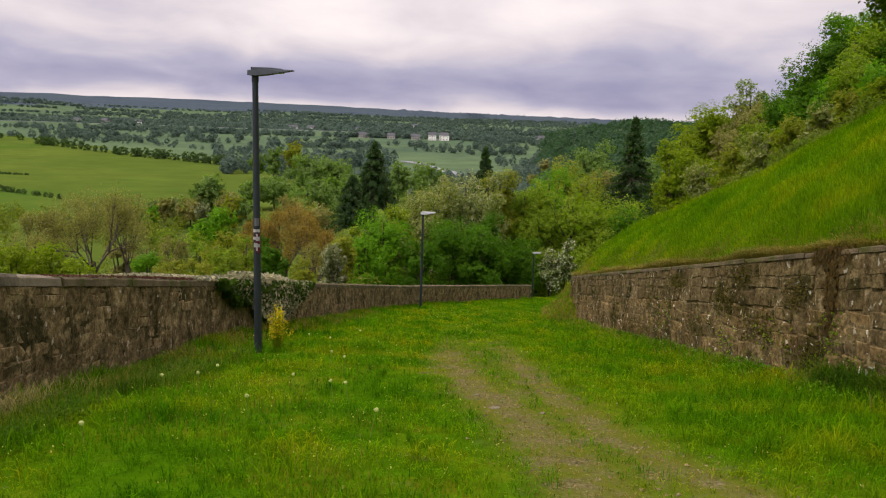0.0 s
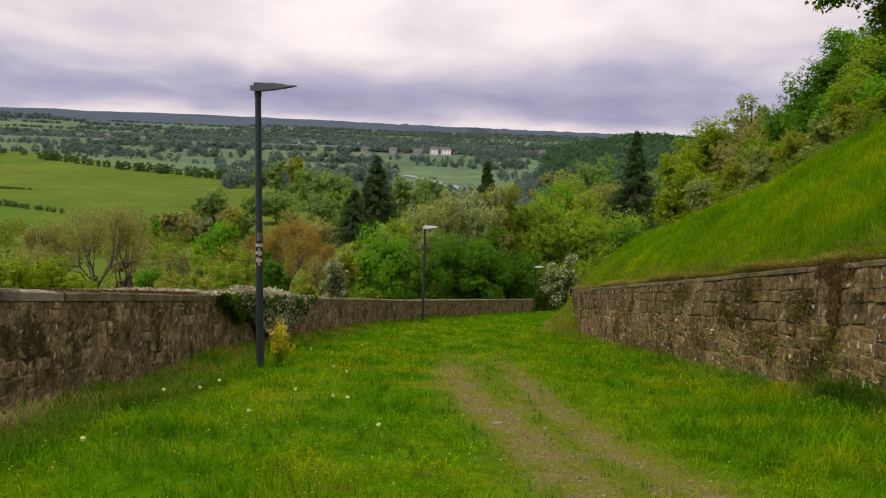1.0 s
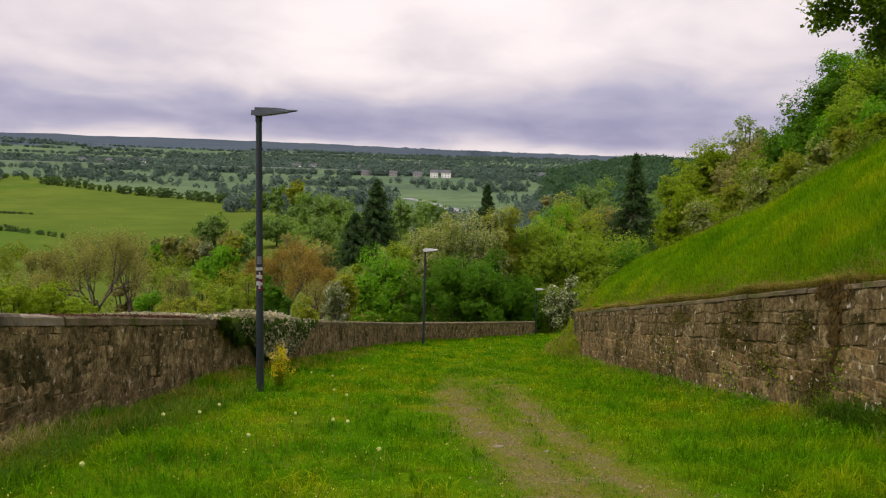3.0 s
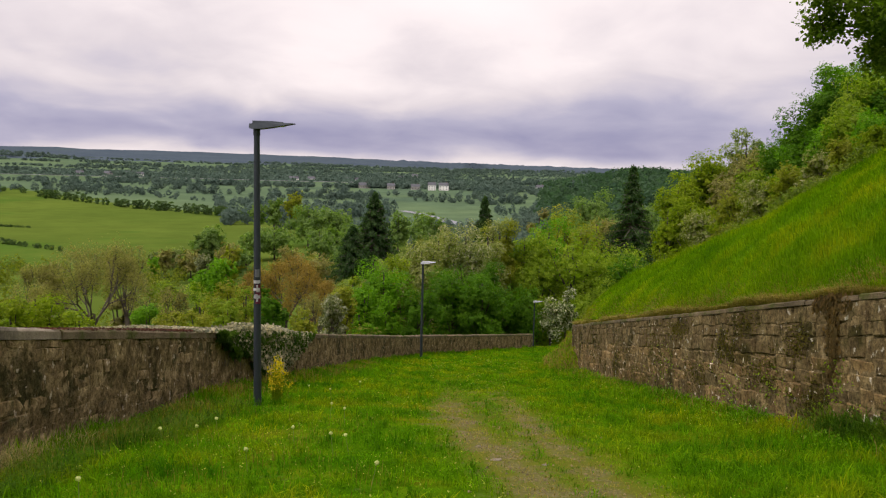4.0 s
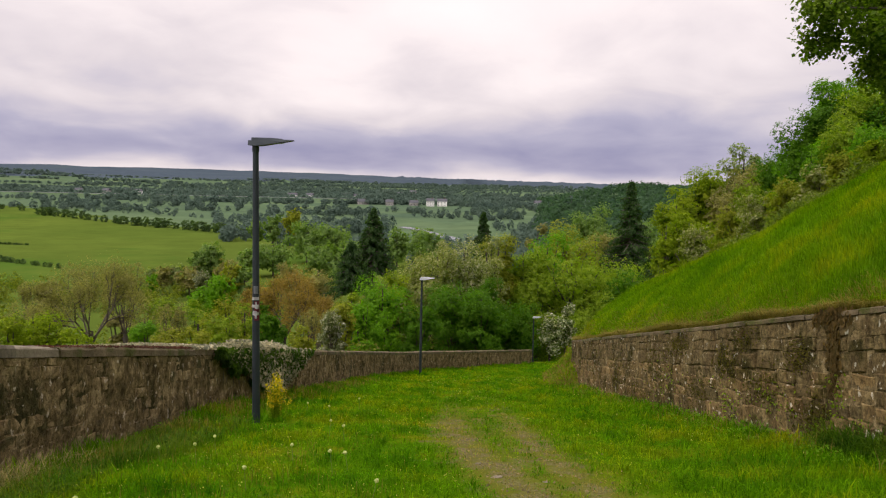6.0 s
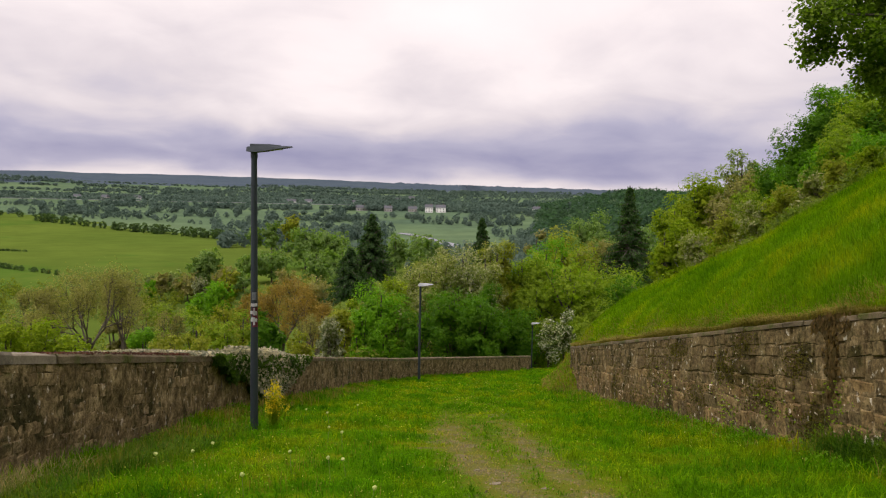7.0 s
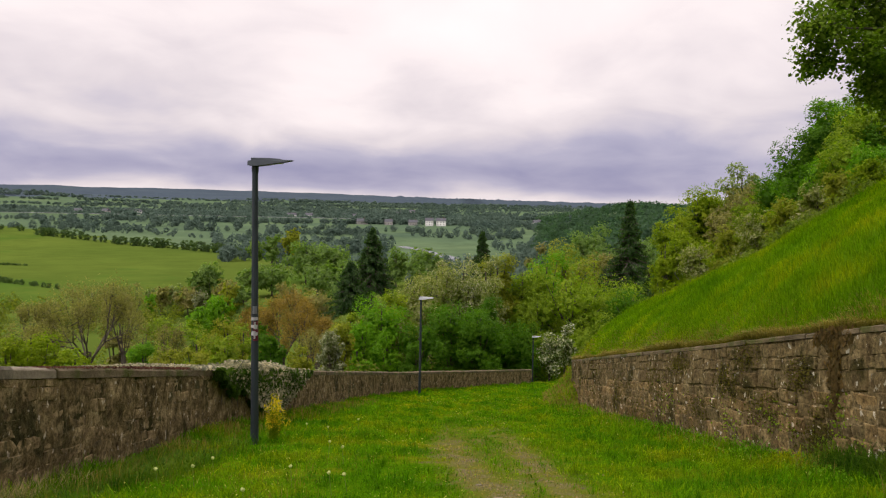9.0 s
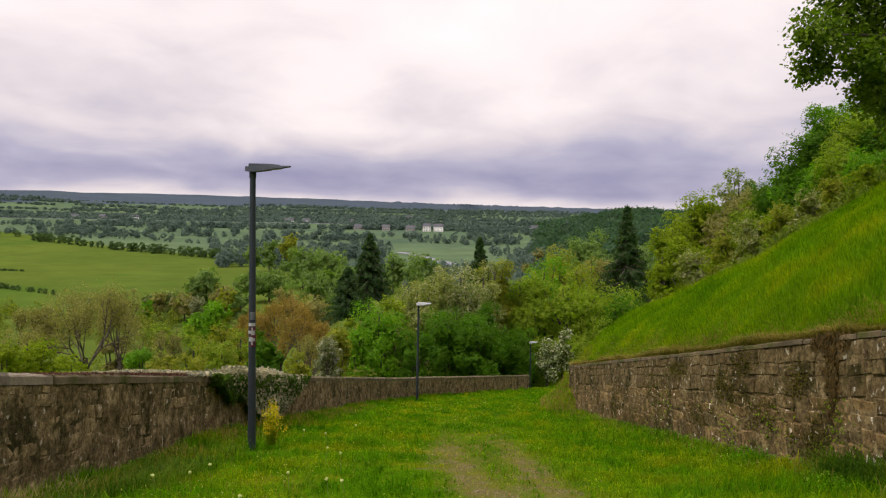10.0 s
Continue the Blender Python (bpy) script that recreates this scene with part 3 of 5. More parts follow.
# ---- street lamps ----
def lamp_post(x, y, height, pale_head):
    base = float(ground_z(x, y))
    lamp = new("street_lamp")
    lamp.matrix_basis = pose(x, y, base)
    bm = bmesh.new()
    add_tube(bm, (0, 0, -0.2), (0, 0, height - 0.1), 0.078, 0.056, 20)
    part("pole", bm, STEEL, lamp)
    bm = bmesh.new()
    add_tube(bm, (0, 0, height - 0.16), (0, 0, height - 0.03), 0.066, 0.066, 20)
    part("collar", bm, STEEL, lamp)
    bm = bmesh.new()
    # flat head, tapering to its outer end and tilted up a little
    v = []
    for s, w, lo, hi in ((-0.12, 0.13, -0.03, 0.06), (0.05, 0.16, -0.05, 0.065), (0.25, 0.17, -0.035, 0.06), (0.55, 0.15, 0.0, 0.045), (0.72, 0.11, 0.02, 0.035)):
        v.append([bm.verts.new((s, k * w, height + h + 0.06 * s)) for k, h in ((-1, lo), (1, lo), (0.8, hi), (-0.8, hi))])
    for a, b in zip(v, v[1:]):
        for k in range(4):
            bm.faces.new((a[k], a[(k + 1) % 4], b[(k + 1) % 4], b[k]))
    bm.faces.new(v[0]), bm.faces.new(v[-1][::-1])
    bmesh.ops.recalc_face_normals(bm, faces=bm.faces)
    head = part("head", bm, GALVANISED if pale_head else STEEL, lamp)
    bm = bmesh.new()
    add_box(bm, (0.36, 0, height - 0.012 + 0.02), (0.34, 0.2, 0.02), pose(0, 0, 0, 0, -5, 0).to_3x3(), 0.004)
    part("light_panel", bm, LENS, head, "flat clear glass panel")
    # the flat housing on top of the plate
    bm = bmesh.new()
    rows = [[bm.verts.new((q, k * w, height + h + 0.06 * q)) for k, h in ((-1, 0.05), (1, 0.05), (0.85, hi), (-0.85, hi))] for q, w, hi in ((-0.06, 0.10, 0.115), (0.30, 0.11, 0.092), (0.50, 0.09, 0.066))]
    for a, b in zip(rows, rows[1:]):
        for k in range(4):
            bm.faces.new((a[k], a[(k + 1) % 4], b[(k + 1) % 4], b[k]))
    bm.faces.new(rows[0]), bm.faces.new(rows[-1][::-1])
    bmesh.ops.recalc_face_normals(bm, faces=bm.faces)
    part("housing", bm, GALVANISED if pale_head else STEEL, head)
    return tagged(lamp, "dark grey steel street lamp with flat tilted head", "street lamp", "street lamps along the lane")


lamp = lamp_post(-3.63, 14.6, 5.45, False)


def sticker(parent, height, half, width, mat, name, radius, label, turn=0.24):
    """A label wrapped round the side of the pole that faces the lane."""
    bm = bmesh.new()
    k = 8
    rows = [[bm.verts.new((radius * math.sin(a), -radius * math.cos(a), height + dz)) for a in [(-width + 2 * width * i / k + turn) for i in range(k + 1)]] for dz in (-half, half)]
    for i in range(k):
        bm.faces.new((rows[0][i], rows[0][i + 1], rows[1][i + 1], rows[1][i]))
    bmesh.ops.solidify(bm, geom=bm.faces[:], thickness=0.001)
    return part(name, bm, mat, parent, label)


sticker(lamp, 2.64, 0.075, 0.62, PAPER_GREY, "sticker", 0.0745, "faded grey sticker")
sticker(lamp, 2.47, 0.030, 1.0, PAPER, "trail_mark", 0.0750, "white painted stripe", 0.1)
sticker(lamp, 2.23, 0.19, 0.75, PAPER_RED, "sticker", 0.0755, "torn dark red sticker with white shapes", 0.55)
for mid, half, width, turn in ((2.325, 0.028, 0.95, 0.0), (2.355, 0.055, 0.20, 0.25), (2.29, 0.02, 0.45, 0.45), (2.175, 0.030, 0.85, 0.15), (2.155, 0.075, 0.22, 0.20), (2.215, 0.015, 0.30, -0.25)):
    sticker(lamp, mid, half, width, PAPER, "sticker_bar", 0.0785 + 0.0008 * turn, "white bar", turn)
lamp_post(-1.2, 42.5, 5.5, True)
lamp_post(9.0, 74.0, 5.5, True)


# ---- trees and shrubs ----
def leaf_cards(centres, normals, size, rng, droop=0.0, wide=0.62, single=False):
    """Small pointed leaves, a folded rhomb each (single: one pointed face, for far foliage), turned loosely to their normals."""
    n = len(centres)
    nn = normals + rng.normal(0, 0.55, (n, 3))
    nn /= np.linalg.norm(nn, axis=1, keepdims=True) + 1e-9
    t = np.cross(nn, rng.normal(0, 1, (n, 3)))
    t /= np.linalg.norm(t, axis=1, keepdims=True) + 1e-9
    t[:, 2] -= droop
    b = np.cross(nn, t)
    s = size * rng.uniform(0.6, 1.35, (n, 1))
    if single:
        v = np.stack([centres - t * s, centres + t * s * 0.7 + b * s * wide * 1.25, centres + t * s * 0.9 - b * s * wide * 1.25], 1).reshape(-1, 3)
        return v, np.arange(3 * n).reshape(-1, 3)
    v = np.stack([centres - t * s, centres + b * s * wide + nn * s * 0.18, centres + t * s, centres - b * s * wide + nn * s * 0.18], 1).reshape(-1, 3)
    i = np.arange(n)[:, None] * 4
    f = np.concatenate([i + [0, 1, 2], i + [0, 2, 3]], 1).reshape(-1, 3)
    return v, f


def limb_mesh(limbs):
    """Tapered limbs: (a, b, r0, r1) each, five-sided, joined."""
    v, f = [], []
    for a, b, r0, r1 in limbs:
        a, b = np.asarray(a, float), np.asarray(b, float)
        d = b - a
        d = d / (np.linalg.norm(d) + 1e-9)
        u = np.cross(d, (0.3, 0.9, 0.2))
        u /= np.linalg.norm(u) + 1e-9
        w = np.cross(d, u)
        o = len(v)
        for p, r in ((a, r0), (b, r1)):
            for k in range(5):
                g = k * 2 * math.pi / 5
                v.append(tuple(p + (u * math.cos(g) + w * math.sin(g)) * r))
        for k in range(5):
            f.append([o + k, o + (k + 1) % 5, o + 5 + (k + 1) % 5, o + 5 + k])
    return v, f


def broad_form(rng, low=0.07, lobes=44, leaves=9800, leaf=0.0145, spread=0.36):
    """A bush's foliage of overlapping lobes; height 1, radius about spread."""
    pts, nor = [], []
    for i in range(lobes):
        h = low + (1 - low) * (i + 0.5) / lobes
        env = math.sqrt(max(0.04, 1 - ((h - 0.5) / 0.52) ** 2)) if h > 0.5 else 0.75 + 0.5 * (h - low) * (0.25 / (0.5 * (0.5 - low)))
        a = i * 2.4 + rng.uniform(-0.5, 0.5)
        rr = spread * env * rng.uniform(0.35, 0.95)
        c = np.array([rr * math.cos(a), rr * math.sin(a), h * rng.uniform(0.90, 0.97)])
        rad = spread * rng.uniform(0.20, 0.42) * (0.6 + 0.4 * env)
        n = int(leaves / lobes * (rad / (spread * 0.34)) ** 2)
        d = rng.normal(0, 1, (n, 3))
        d /= np.linalg.norm(d, axis=1, keepdims=True)
        p = c + d * rad * rng.uniform(0.5, 1.1, (n, 1)) * np.array([1, 1, 0.82])
        p[:, 2] = np.minimum(p[:, 2], 1.02)
        pts.append(p), nor.append(d + np.array([0, 0, 0.55]))
    return leaf_cards(np.concatenate(pts), np.concatenate(nor), leaf, rng)


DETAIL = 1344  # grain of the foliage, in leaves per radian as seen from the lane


def crown_points(rng, radius, height, lobes, leaves):
    """Leaf places and outward directions on the overlapping lobes of a crown, its foot at z = 0."""
    pts, nor, hubs = [], [], []
    for i in range(lobes):
        q = (i + 0.5) / lobes
        # lobe centres wind up the crown, fuller below the middle and rounded above
        h = 0.10 + 0.78 * q
        env = math.sqrt(max(0.05, 1 - ((h - 0.42) / 0.60) ** 2))
        a = i * 2.4 + rng.uniform(-0.6, 0.6)
        rr = radius * env * (0.74 if i % 4 else 0.25) * rng.uniform(0.8, 1.05)
        size = min(radius * rng.uniform(0.26, 0.44), height * 0.30)
        c = np.array([rr * math.cos(a), rr * math.sin(a), height * h + rng.uniform(-0.05, 0.05) * height])
        c[2] = min(c[2], height - 0.8 * size)
        hubs.append(c)
        n = max(20, int(leaves / lobes * (size / (radius * 0.35)) ** 2))
        # small bunches on the lobe's skin
        m = max(8, n // 9)
        bunch = rng.normal(0, 1, (m, 3))
        bunch /= np.linalg.norm(bunch, axis=1, keepdims=True)
        far = rng.uniform(0.55, 1.12, (m, 1))
        k = rng.integers(0, m, n)
        p = bunch[k] * far[k] + rng.normal(0, 0.13, (n, 3))
        pts.append(c + p * size * np.array([1, 1, 0.85]))
        nor.append(bunch[k] + 0.35 * (c - np.array([0, 0, height * 0.4])) / radius + np.array([0, 0, 0.35]))
    return np.concatenate(pts), np.concatenate(nor), hubs


def leafy_tree(rng, foot, height, radius, distance):
    """A broadleaf: trunk, a limb to each lobe, many small leaves over fewer, larger inner ones."""
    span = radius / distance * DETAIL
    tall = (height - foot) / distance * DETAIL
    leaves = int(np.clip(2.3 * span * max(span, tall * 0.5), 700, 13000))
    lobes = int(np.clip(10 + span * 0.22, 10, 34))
    size = max(0.040, 0.0012 * distance)
    p, d, hubs = crown_points(rng, radius, height - foot, lobes, leaves)
    inner = rng.random(len(p)) < 0.12
    core = np.array([0, 0, (height - foot) * 0.45])
    p[inner] = core + (p[inner] - core) * 0.72
    s = np.where(inner, size * 2.6, size)[:, None]
    v, f = leaf_cards(p + np.array([0, 0, foot]), d, s, rng, wide=0.8, single=distance > 30)
    r = max(0.05, 0.018 * height + 0.02 * radius)
    mid = foot + (height - foot) * 0.45
    limbs = [((0, 0, -0.3), (0.02 * r, 0, mid), r, r * 0.6), ((0.02 * r, 0, mid), (0, 0, foot + (height - foot) * 0.85), r * 0.6, r * 0.15)]
    for c in hubs:
        z = max(0.3 * height, foot + c[2] * 0.45)
        limbs.append(((0, 0, z), (c[0], c[1], c[2] + foot), r * 0.32, r * 0.08))
    return limb_mesh(limbs), (v, f)


def twiggy_tree(rng, foot, height, radius, distance):
    """A tree just coming into leaf: forking fine twigs with a veil of tiny leaves."""
    limbs, tips = [((0, 0, -0.3), (0, 0, foot + 0.15 * (height - foot)), 0.012 * height, 0.009 * height)], []

    def fork(p, d, length, r, depth):
        e = p + d * length
        limbs.append((tuple(p), tuple(e), r, r * 0.62))
        if depth == 0:
            tips.append(e)
            return
        for _ in range(3 if depth > 1 else 4):
            nd = d + rng.normal(0, 0.45, 3) + np.array([0, 0, 0.06])
            fork(e, nd / np.linalg.norm(nd), length * rng.uniform(0.62, 0.86), r * 0.55, depth - 1)
    for i in range(6):
        a = i * 1.05 + rng.uniform(-0.3, 0.3)
        d = np.array([math.cos(a) * 0.75, math.sin(a) * 0.75, 0.75])
        fork(np.array([0, 0, rng.uniform(0.0, 0.15)]), d / np.linalg.norm(d), 0.23, 0.012, 3)
    tips = np.array(tips)
    low, high = tips[:, 2].min() * 0.5, tips[:, 2].max()
    wide = np.percentile(np.hypot(tips[:, 0], tips[:, 1]), 92)
    scale, lift = np.array([radius / wide, radius / wide, (height - foot) / (high - low)]), np.array([0, 0, foot - low * (height - foot) / (high - low)])
    tips = tips * scale + lift
    grow = float(scale.mean())
    limbs = limbs[:1] + [(tuple(np.array(a) * scale + lift), tuple(np.array(b) * scale + lift), q * grow, w * grow) for a, b, q, w in limbs[1:]]
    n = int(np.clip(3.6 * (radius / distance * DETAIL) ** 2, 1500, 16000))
    k = rng.integers(0, len(tips), n)
    p = tips[k] + rng.normal(0, 0.10, (n, 3)) * radius
    v, f = leaf_cards(p, rng.normal(0, 1, (n, 3)) + np.array([0, 0, 0.4]), max(0.035, 0.0010 * distance), rng, single=True)
    return limb_mesh(limbs), (v, f)


def conifer_tree(rng, foot, height, radius, distance):
    """A spruce: whorls of drooping boughs hung with needles."""
    limbs = [((0, 0, -0.3), (0, 0, height), 0.018 * height, 0.002 * height)]
    pts, nor = [], []
    span = height - foot
    size = max(0.05, 0.0014 * distance)
    h = 0.02
    while h < 0.985:
        reach = radius * (1 - h) ** 0.85 + 0.01 * radius
        for k in range(9):
            a = k * 0.7 + rng.uniform(0, 6.28)
            r = reach * rng.uniform(0.45, 1.12)
            z0 = foot + h * span
            e = np.array([r * math.cos(a), r * math.sin(a), z0 - r * rng.uniform(0.05, 0.40)])
            limbs.append(((0, 0, z0), tuple(e), 0.004 * height, 0.001 * height))
            n = int(14 + 90 * r / radius)
            t = rng.uniform(0.12, 1.05, (n, 1)) ** 0.8
            p = np.array([0, 0, z0]) * (1 - t) + e * t + rng.normal(0, 0.035, (n, 3)) * radius + np.array([0, 0, -0.02 * radius])
            pts.append(p), nor.append(np.tile(np.array([math.cos(a) * 0.5, math.sin(a) * 0.5, 0.8]), (n, 1)))
        h += 0.022 + 0.014 * (1 - h)
    v, f = leaf_cards(np.concatenate(pts), np.concatenate(nor), size, rng, droop=0.5, wide=0.5, single=True)
    return limb_mesh(limbs), (v, f)


WORDS = {"green": "fresh green", "deep_green": "deep green", "yellow_green": "bright yellow-green", "olive": "olive green", "yellow_olive": "yellowish olive",
         "grey_green": "grey-green", "silver": "silvery", "brown": "thin brownish", "rust": "rust-brown, budding", "far_green": "dull green",
         "spruce": "dark green", "blossom": "white-blossoming", "blossom_green": "pale green blossoming", "white_flower": "white-flowering"}
KINDS = {"broad": (leafy_tree, "deciduous_tree", "tree with a full leafy crown on the slope", "tree"), "bare": (twiggy_tree, "budding_tree", "tree with fine twigs below the wall", "tree"),
         "conifer": (conifer_tree, "spruce_tree", "spruce with drooping boughs on the slope", "tree"), "shrub": (leafy_tree, "shrub", "shrub at the end of the parapet wall", "shrub"),
         "bank": (leafy_tree, "hillside_bush", "leafy bush growing above the turf bank", "bush")}
turns = 0


def plant(kind, colour, x, y, top, radius, skirt):
    """A tree or shrub standing on the ground, its crown between the heights skirt and top."""
    global turns
    turns += 1
    grow, name, words, cat = KINDS[kind]
    z = float(ground_z(x, y))
    height = max(top - z, 0.9)
    (lv, lf), (v, f) = grow(np.random.default_rng(100 + turns), float(np.clip(skirt - z, 0.05, height * (0.7 if kind in ("bare", "conifer") else 0.12 if y > 100 or kind == "bank" else 0.16))), height, radius, math.hypot(x, y))
    ob = new(name)
    ob.matrix_basis = pose(x, y, z)
    child("trunk", mesh_of("trunk", lv, lf, BARK), ob)
    child("crown", mesh_of("crown", v, f, LEAF[colour]), ob)
    return tagged(ob, f"{WORDS[colour]} {words}", cat)


plant("broad", "far_green", -73.8, 240, -17.6, 6.07, -27.4)
plant("broad", "far_green", -77.0, 236, -18.8, 3.16, -25.7)
plant("broad", "far_green", -63.2, 280, -21.3, 8.75, -29.7)
plant("broad", "far_green", -70.2, 275, -22.2, 5.32, -28.4)
plant("broad", "far_green", -59.7, 330, -15.2, 9.82, -24.6)
plant("broad", "far_green", -48.7, 330, -16.0, 10.80, -26.4)
plant("broad", "far_green", -34.4, 260, -18.0, 9.67, -28.6)
plant("broad", "far_green", -44.5, 268, -19.6, 7.18, -28.0)
plant("broad", "far_green", -90.3, 400, -14.3, 5.95, -23.2)
plant("broad", "far_green", -101.7, 410, -17.6, 5.49, -24.6)
plant("broad", "far_green", -19.8, 320, -15.9, 7.14, -23.6)
plant("broad", "far_green", -9.6, 300, -16.0, 5.80, -22.8)
plant("broad", "far_green", -24.7, 250, -17.9, 6.32, -25.8)
plant("broad", "far_green", -56.5, 215, -21.4, 4.48, -27.9)
plant("broad", "yellow_olive", -83.6, 420, -11.5, 6.87, -23.0)
plant("broad", "yellow_olive", -61.0, 214, -21.6, 4.46, -27.8)
plant("broad", "brown", -85.7, 230, -24.0, 3.76, -30.4)
plant("broad", "brown", -76.9, 228, -24.0, 4.75, -30.0)
plant("broad", "brown", -65.3, 226, -21.5, 4.37, -27.0)
plant("broad", "brown", -41.6, 205, -19.4, 5.18, -26.3)
plant("broad", "brown", -26.5, 160, -16.1, 5.00, -22.5)
plant("broad", "brown", -29.9, 70, -6.2, 2.14, -11.2)
plant("broad", "green", -85.7, 222, -25.2, 1.98, -28.8)
plant("broad", "green", -57.0, 190, -21.9, 5.09, -27.6)
plant("broad", "green", -58.1, 180, -23.3, 2.95, -27.4)
plant("broad", "silver", -71.3, 222, -24.2, 2.97, -29.1)
plant("conifer", "spruce", -12.1, 130, -2.6, 4.84, -13.4)
plant("conifer", "spruce", -14.8, 122, -7.8, 4.54, -14.4)
plant("conifer", "spruce", 5.8, 112, -2.2, 2.83, -7.7)
plant("conifer", "spruce", 26.9, 110, 2.8, 4.75, -11.7)
plant("bare", "brown", -25.8, 55, -4.6, 3.76, -10.6)
plant("bare", "brown", -30.2, 56, -6.2, 1.92, -10.4)
plant("bare", "brown", -25.4, 60, -5.4, 1.61, -10.3)
plant("bare", "brown", -16.2, 45, -5.9, 0.87, -8.5)
plant("bare", "brown", -7.3, 44, -5.9, 0.98, -8.3)
plant("broad", "olive", -20.2, 62, -7.5, 2.39, -12.4)
plant("broad", "olive", -12.1, 42, -5.5, 1.35, -8.1)
plant("broad", "olive", -26.2, 66, -8.1, 1.91, -12.4)
plant("broad", "olive", -25.2, 70, -8.4, 2.25, -13.2)
plant("broad", "olive", -34.2, 60, -7.2, 2.41, -11.3)
plant("broad", "olive", -15.8, 60, -7.1, 2.22, -11.5)
plant("broad", "yellow_olive", -16.5, 58, -6.5, 2.33, -11.3)
plant("broad", "yellow_olive", -6.8, 50, -5.5, 1.29, -9.4)
plant("broad", "yellow_olive", -6.4, 34, -4.8, 0.82, -6.2)
plant("broad", "yellow_olive", -12.9, 40, -5.6, 1.35, -7.6)
plant("broad", "yellow_olive", -13.0, 36, -5.1, 1.04, -6.7)
plant("broad", "yellow_green", -14.2, 26, -2.3, 1.21, -4.7)
plant("broad", "yellow_green", -14.5, 25, -2.5, 0.92, -4.5)
plant("broad", "yellow_green", -12.2, 25, -3.0, 1.04, -4.5)
plant("broad", "yellow_green", -13.9, 27, -2.8, 0.91, -4.9)
plant("broad", "yellow_green", -10.8, 24, -3.3, 0.66, -4.2)
plant("broad", "yellow_green", -7.5, 62, -6.3, 1.49, -11.3)
plant("broad", "yellow_green", -3.9, 66, -5.5, 1.80, -10.5)
plant("broad", "yellow_green", -7.2, 30, -4.1, 0.72, -5.4)
plant("broad", "green", -15.9, 40, -5.2, 1.09, -7.7)
plant("broad", "green", -4.8, 60, -5.2, 2.80, -12.1)
plant("broad", "green", -5.9, 56, -6.6, 1.62, -11.2)
plant("bare", "rust", -13.9, 66, -6.5, 2.95, -12.7)
plant("bare", "rust", -11.0, 62, -6.9, 2.03, -11.8)
plant("bare", "rust", -16.6, 68, -7.8, 2.02, -12.7)
plant("broad", "deep_green", -5.3, 23, -2.2, 0.67, -3.8)
plant("broad", "deep_green", 0.9, 66, -6.6, 3.71, -13.3)
plant("broad", "deep_green", 7.1, 79, -10.2, 3.93, -16.2)
plant("broad", "deep_green", 21.5, 85, -7.4, 3.55, -12.2)
plant("broad", "deep_green", -1.8, 58, -7.4, 1.86, -11.6)
plant("broad", "deep_green", 4.2, 76, -7.2, 2.44, -15.1)
plant("broad", "silver", -5.3, 36, -4.2, 0.95, -6.6)
plant("broad", "deep_green", 3.3, 64, -7.0, 2.57, -12.8)
plant("broad", "blossom_green", -2.2, 73, -4.3, 3.05, -15.0)
plant("broad", "blossom_green", -0.6, 77, -3.3, 2.72, -14.2)
plant("broad", "blossom_green", -3.6, 60, -6.8, 1.45, -12.1)
plant("broad", "blossom_green", 4.9, 86, -3.5, 3.18, -11.4)
plant("broad", "blossom", 2.2, 80, -2.7, 4.24, -12.3)
plant("broad", "blossom", -0.2, 83, -3.2, 2.00, -10.4)
plant("broad", "yellow_olive", 6.5, 90, -2.7, 3.04, -11.3)
plant("broad", "yellow_olive", 18.7, 116, -1.3, 5.96, -8.7)
plant("broad", "olive", 9.7, 92, -4.0, 3.84, -12.9)
plant("broad", "olive", 15.3, 90, -5.1, 6.22, -17.6)
plant("broad", "olive", 21.7, 94, -7.0, 5.14, -17.3)
plant("broad", "olive", 11.1, 88, -7.8, 3.53, -17.6)
plant("broad", "olive", 18.0, 86, -10.1, 4.56, -17.7)
plant("broad", "olive", 13.5, 82, -12.1, 2.90, -17.0)
plant("broad", "green", 13.6, 99, -3.5, 4.14, -11.0)
plant("broad", "green", 9.4, 95, -6.1, 3.05, -13.4)
plant("broad", "brown", 23.6, 118, -2.5, 4.17, -8.8)
plant("broad", "brown", 15.0, 121, -1.7, 2.72, -7.4)
plant("shrub", "white_flower", 11.1, 77, -11.2, 1.83, -15.9)
plant("shrub", "white_flower", 12.8, 78, -10.3, 1.28, -15.4)
plant("bank", "yellow_green", 15.0, 45, 3.2, 2.01, -1.6)
plant("bank", "yellow_green", 13.1, 43, 1.7, 1.46, -2.9)
plant("bank", "yellow_green", 12.3, 42, 0.4, 0.90, -2.9)
plant("bank", "yellow_green", 12.9, 40, 0.4, 1.50, -2.6)
plant("bank", "yellow_green", 16.4, 46, 3.4, 1.23, 0.0)
plant("bank", "brown", 16.7, 44, 3.1, 1.73, -0.6)
plant("bank", "brown", 17.9, 42, 3.8, 1.65, 0.2)
plant("bank", "brown", 15.1, 41, 1.7, 1.24, -0.7)
plant("bank", "grey_green", 20.3, 52, 5.4, 1.95, 0.6)
plant("bank", "grey_green", 21.0, 51, 4.9, 1.09, 0.7)
plant("bank", "olive", 17.2, 40, 3.0, 1.79, -0.0)
plant("bank", "olive", 18.9, 34, 6.6, 1.88, 2.5)
plant("bank", "olive", 15.7, 39, 2.2, 1.18, -0.3)
plant("bank", "olive", 16.8, 32, 4.7, 1.43, 2.2)
plant("bank", "deep_green", 17.9, 38, 5.6, 2.24, 0.9)
plant("bank", "deep_green", 17.5, 39, 4.5, 1.74, 0.6)
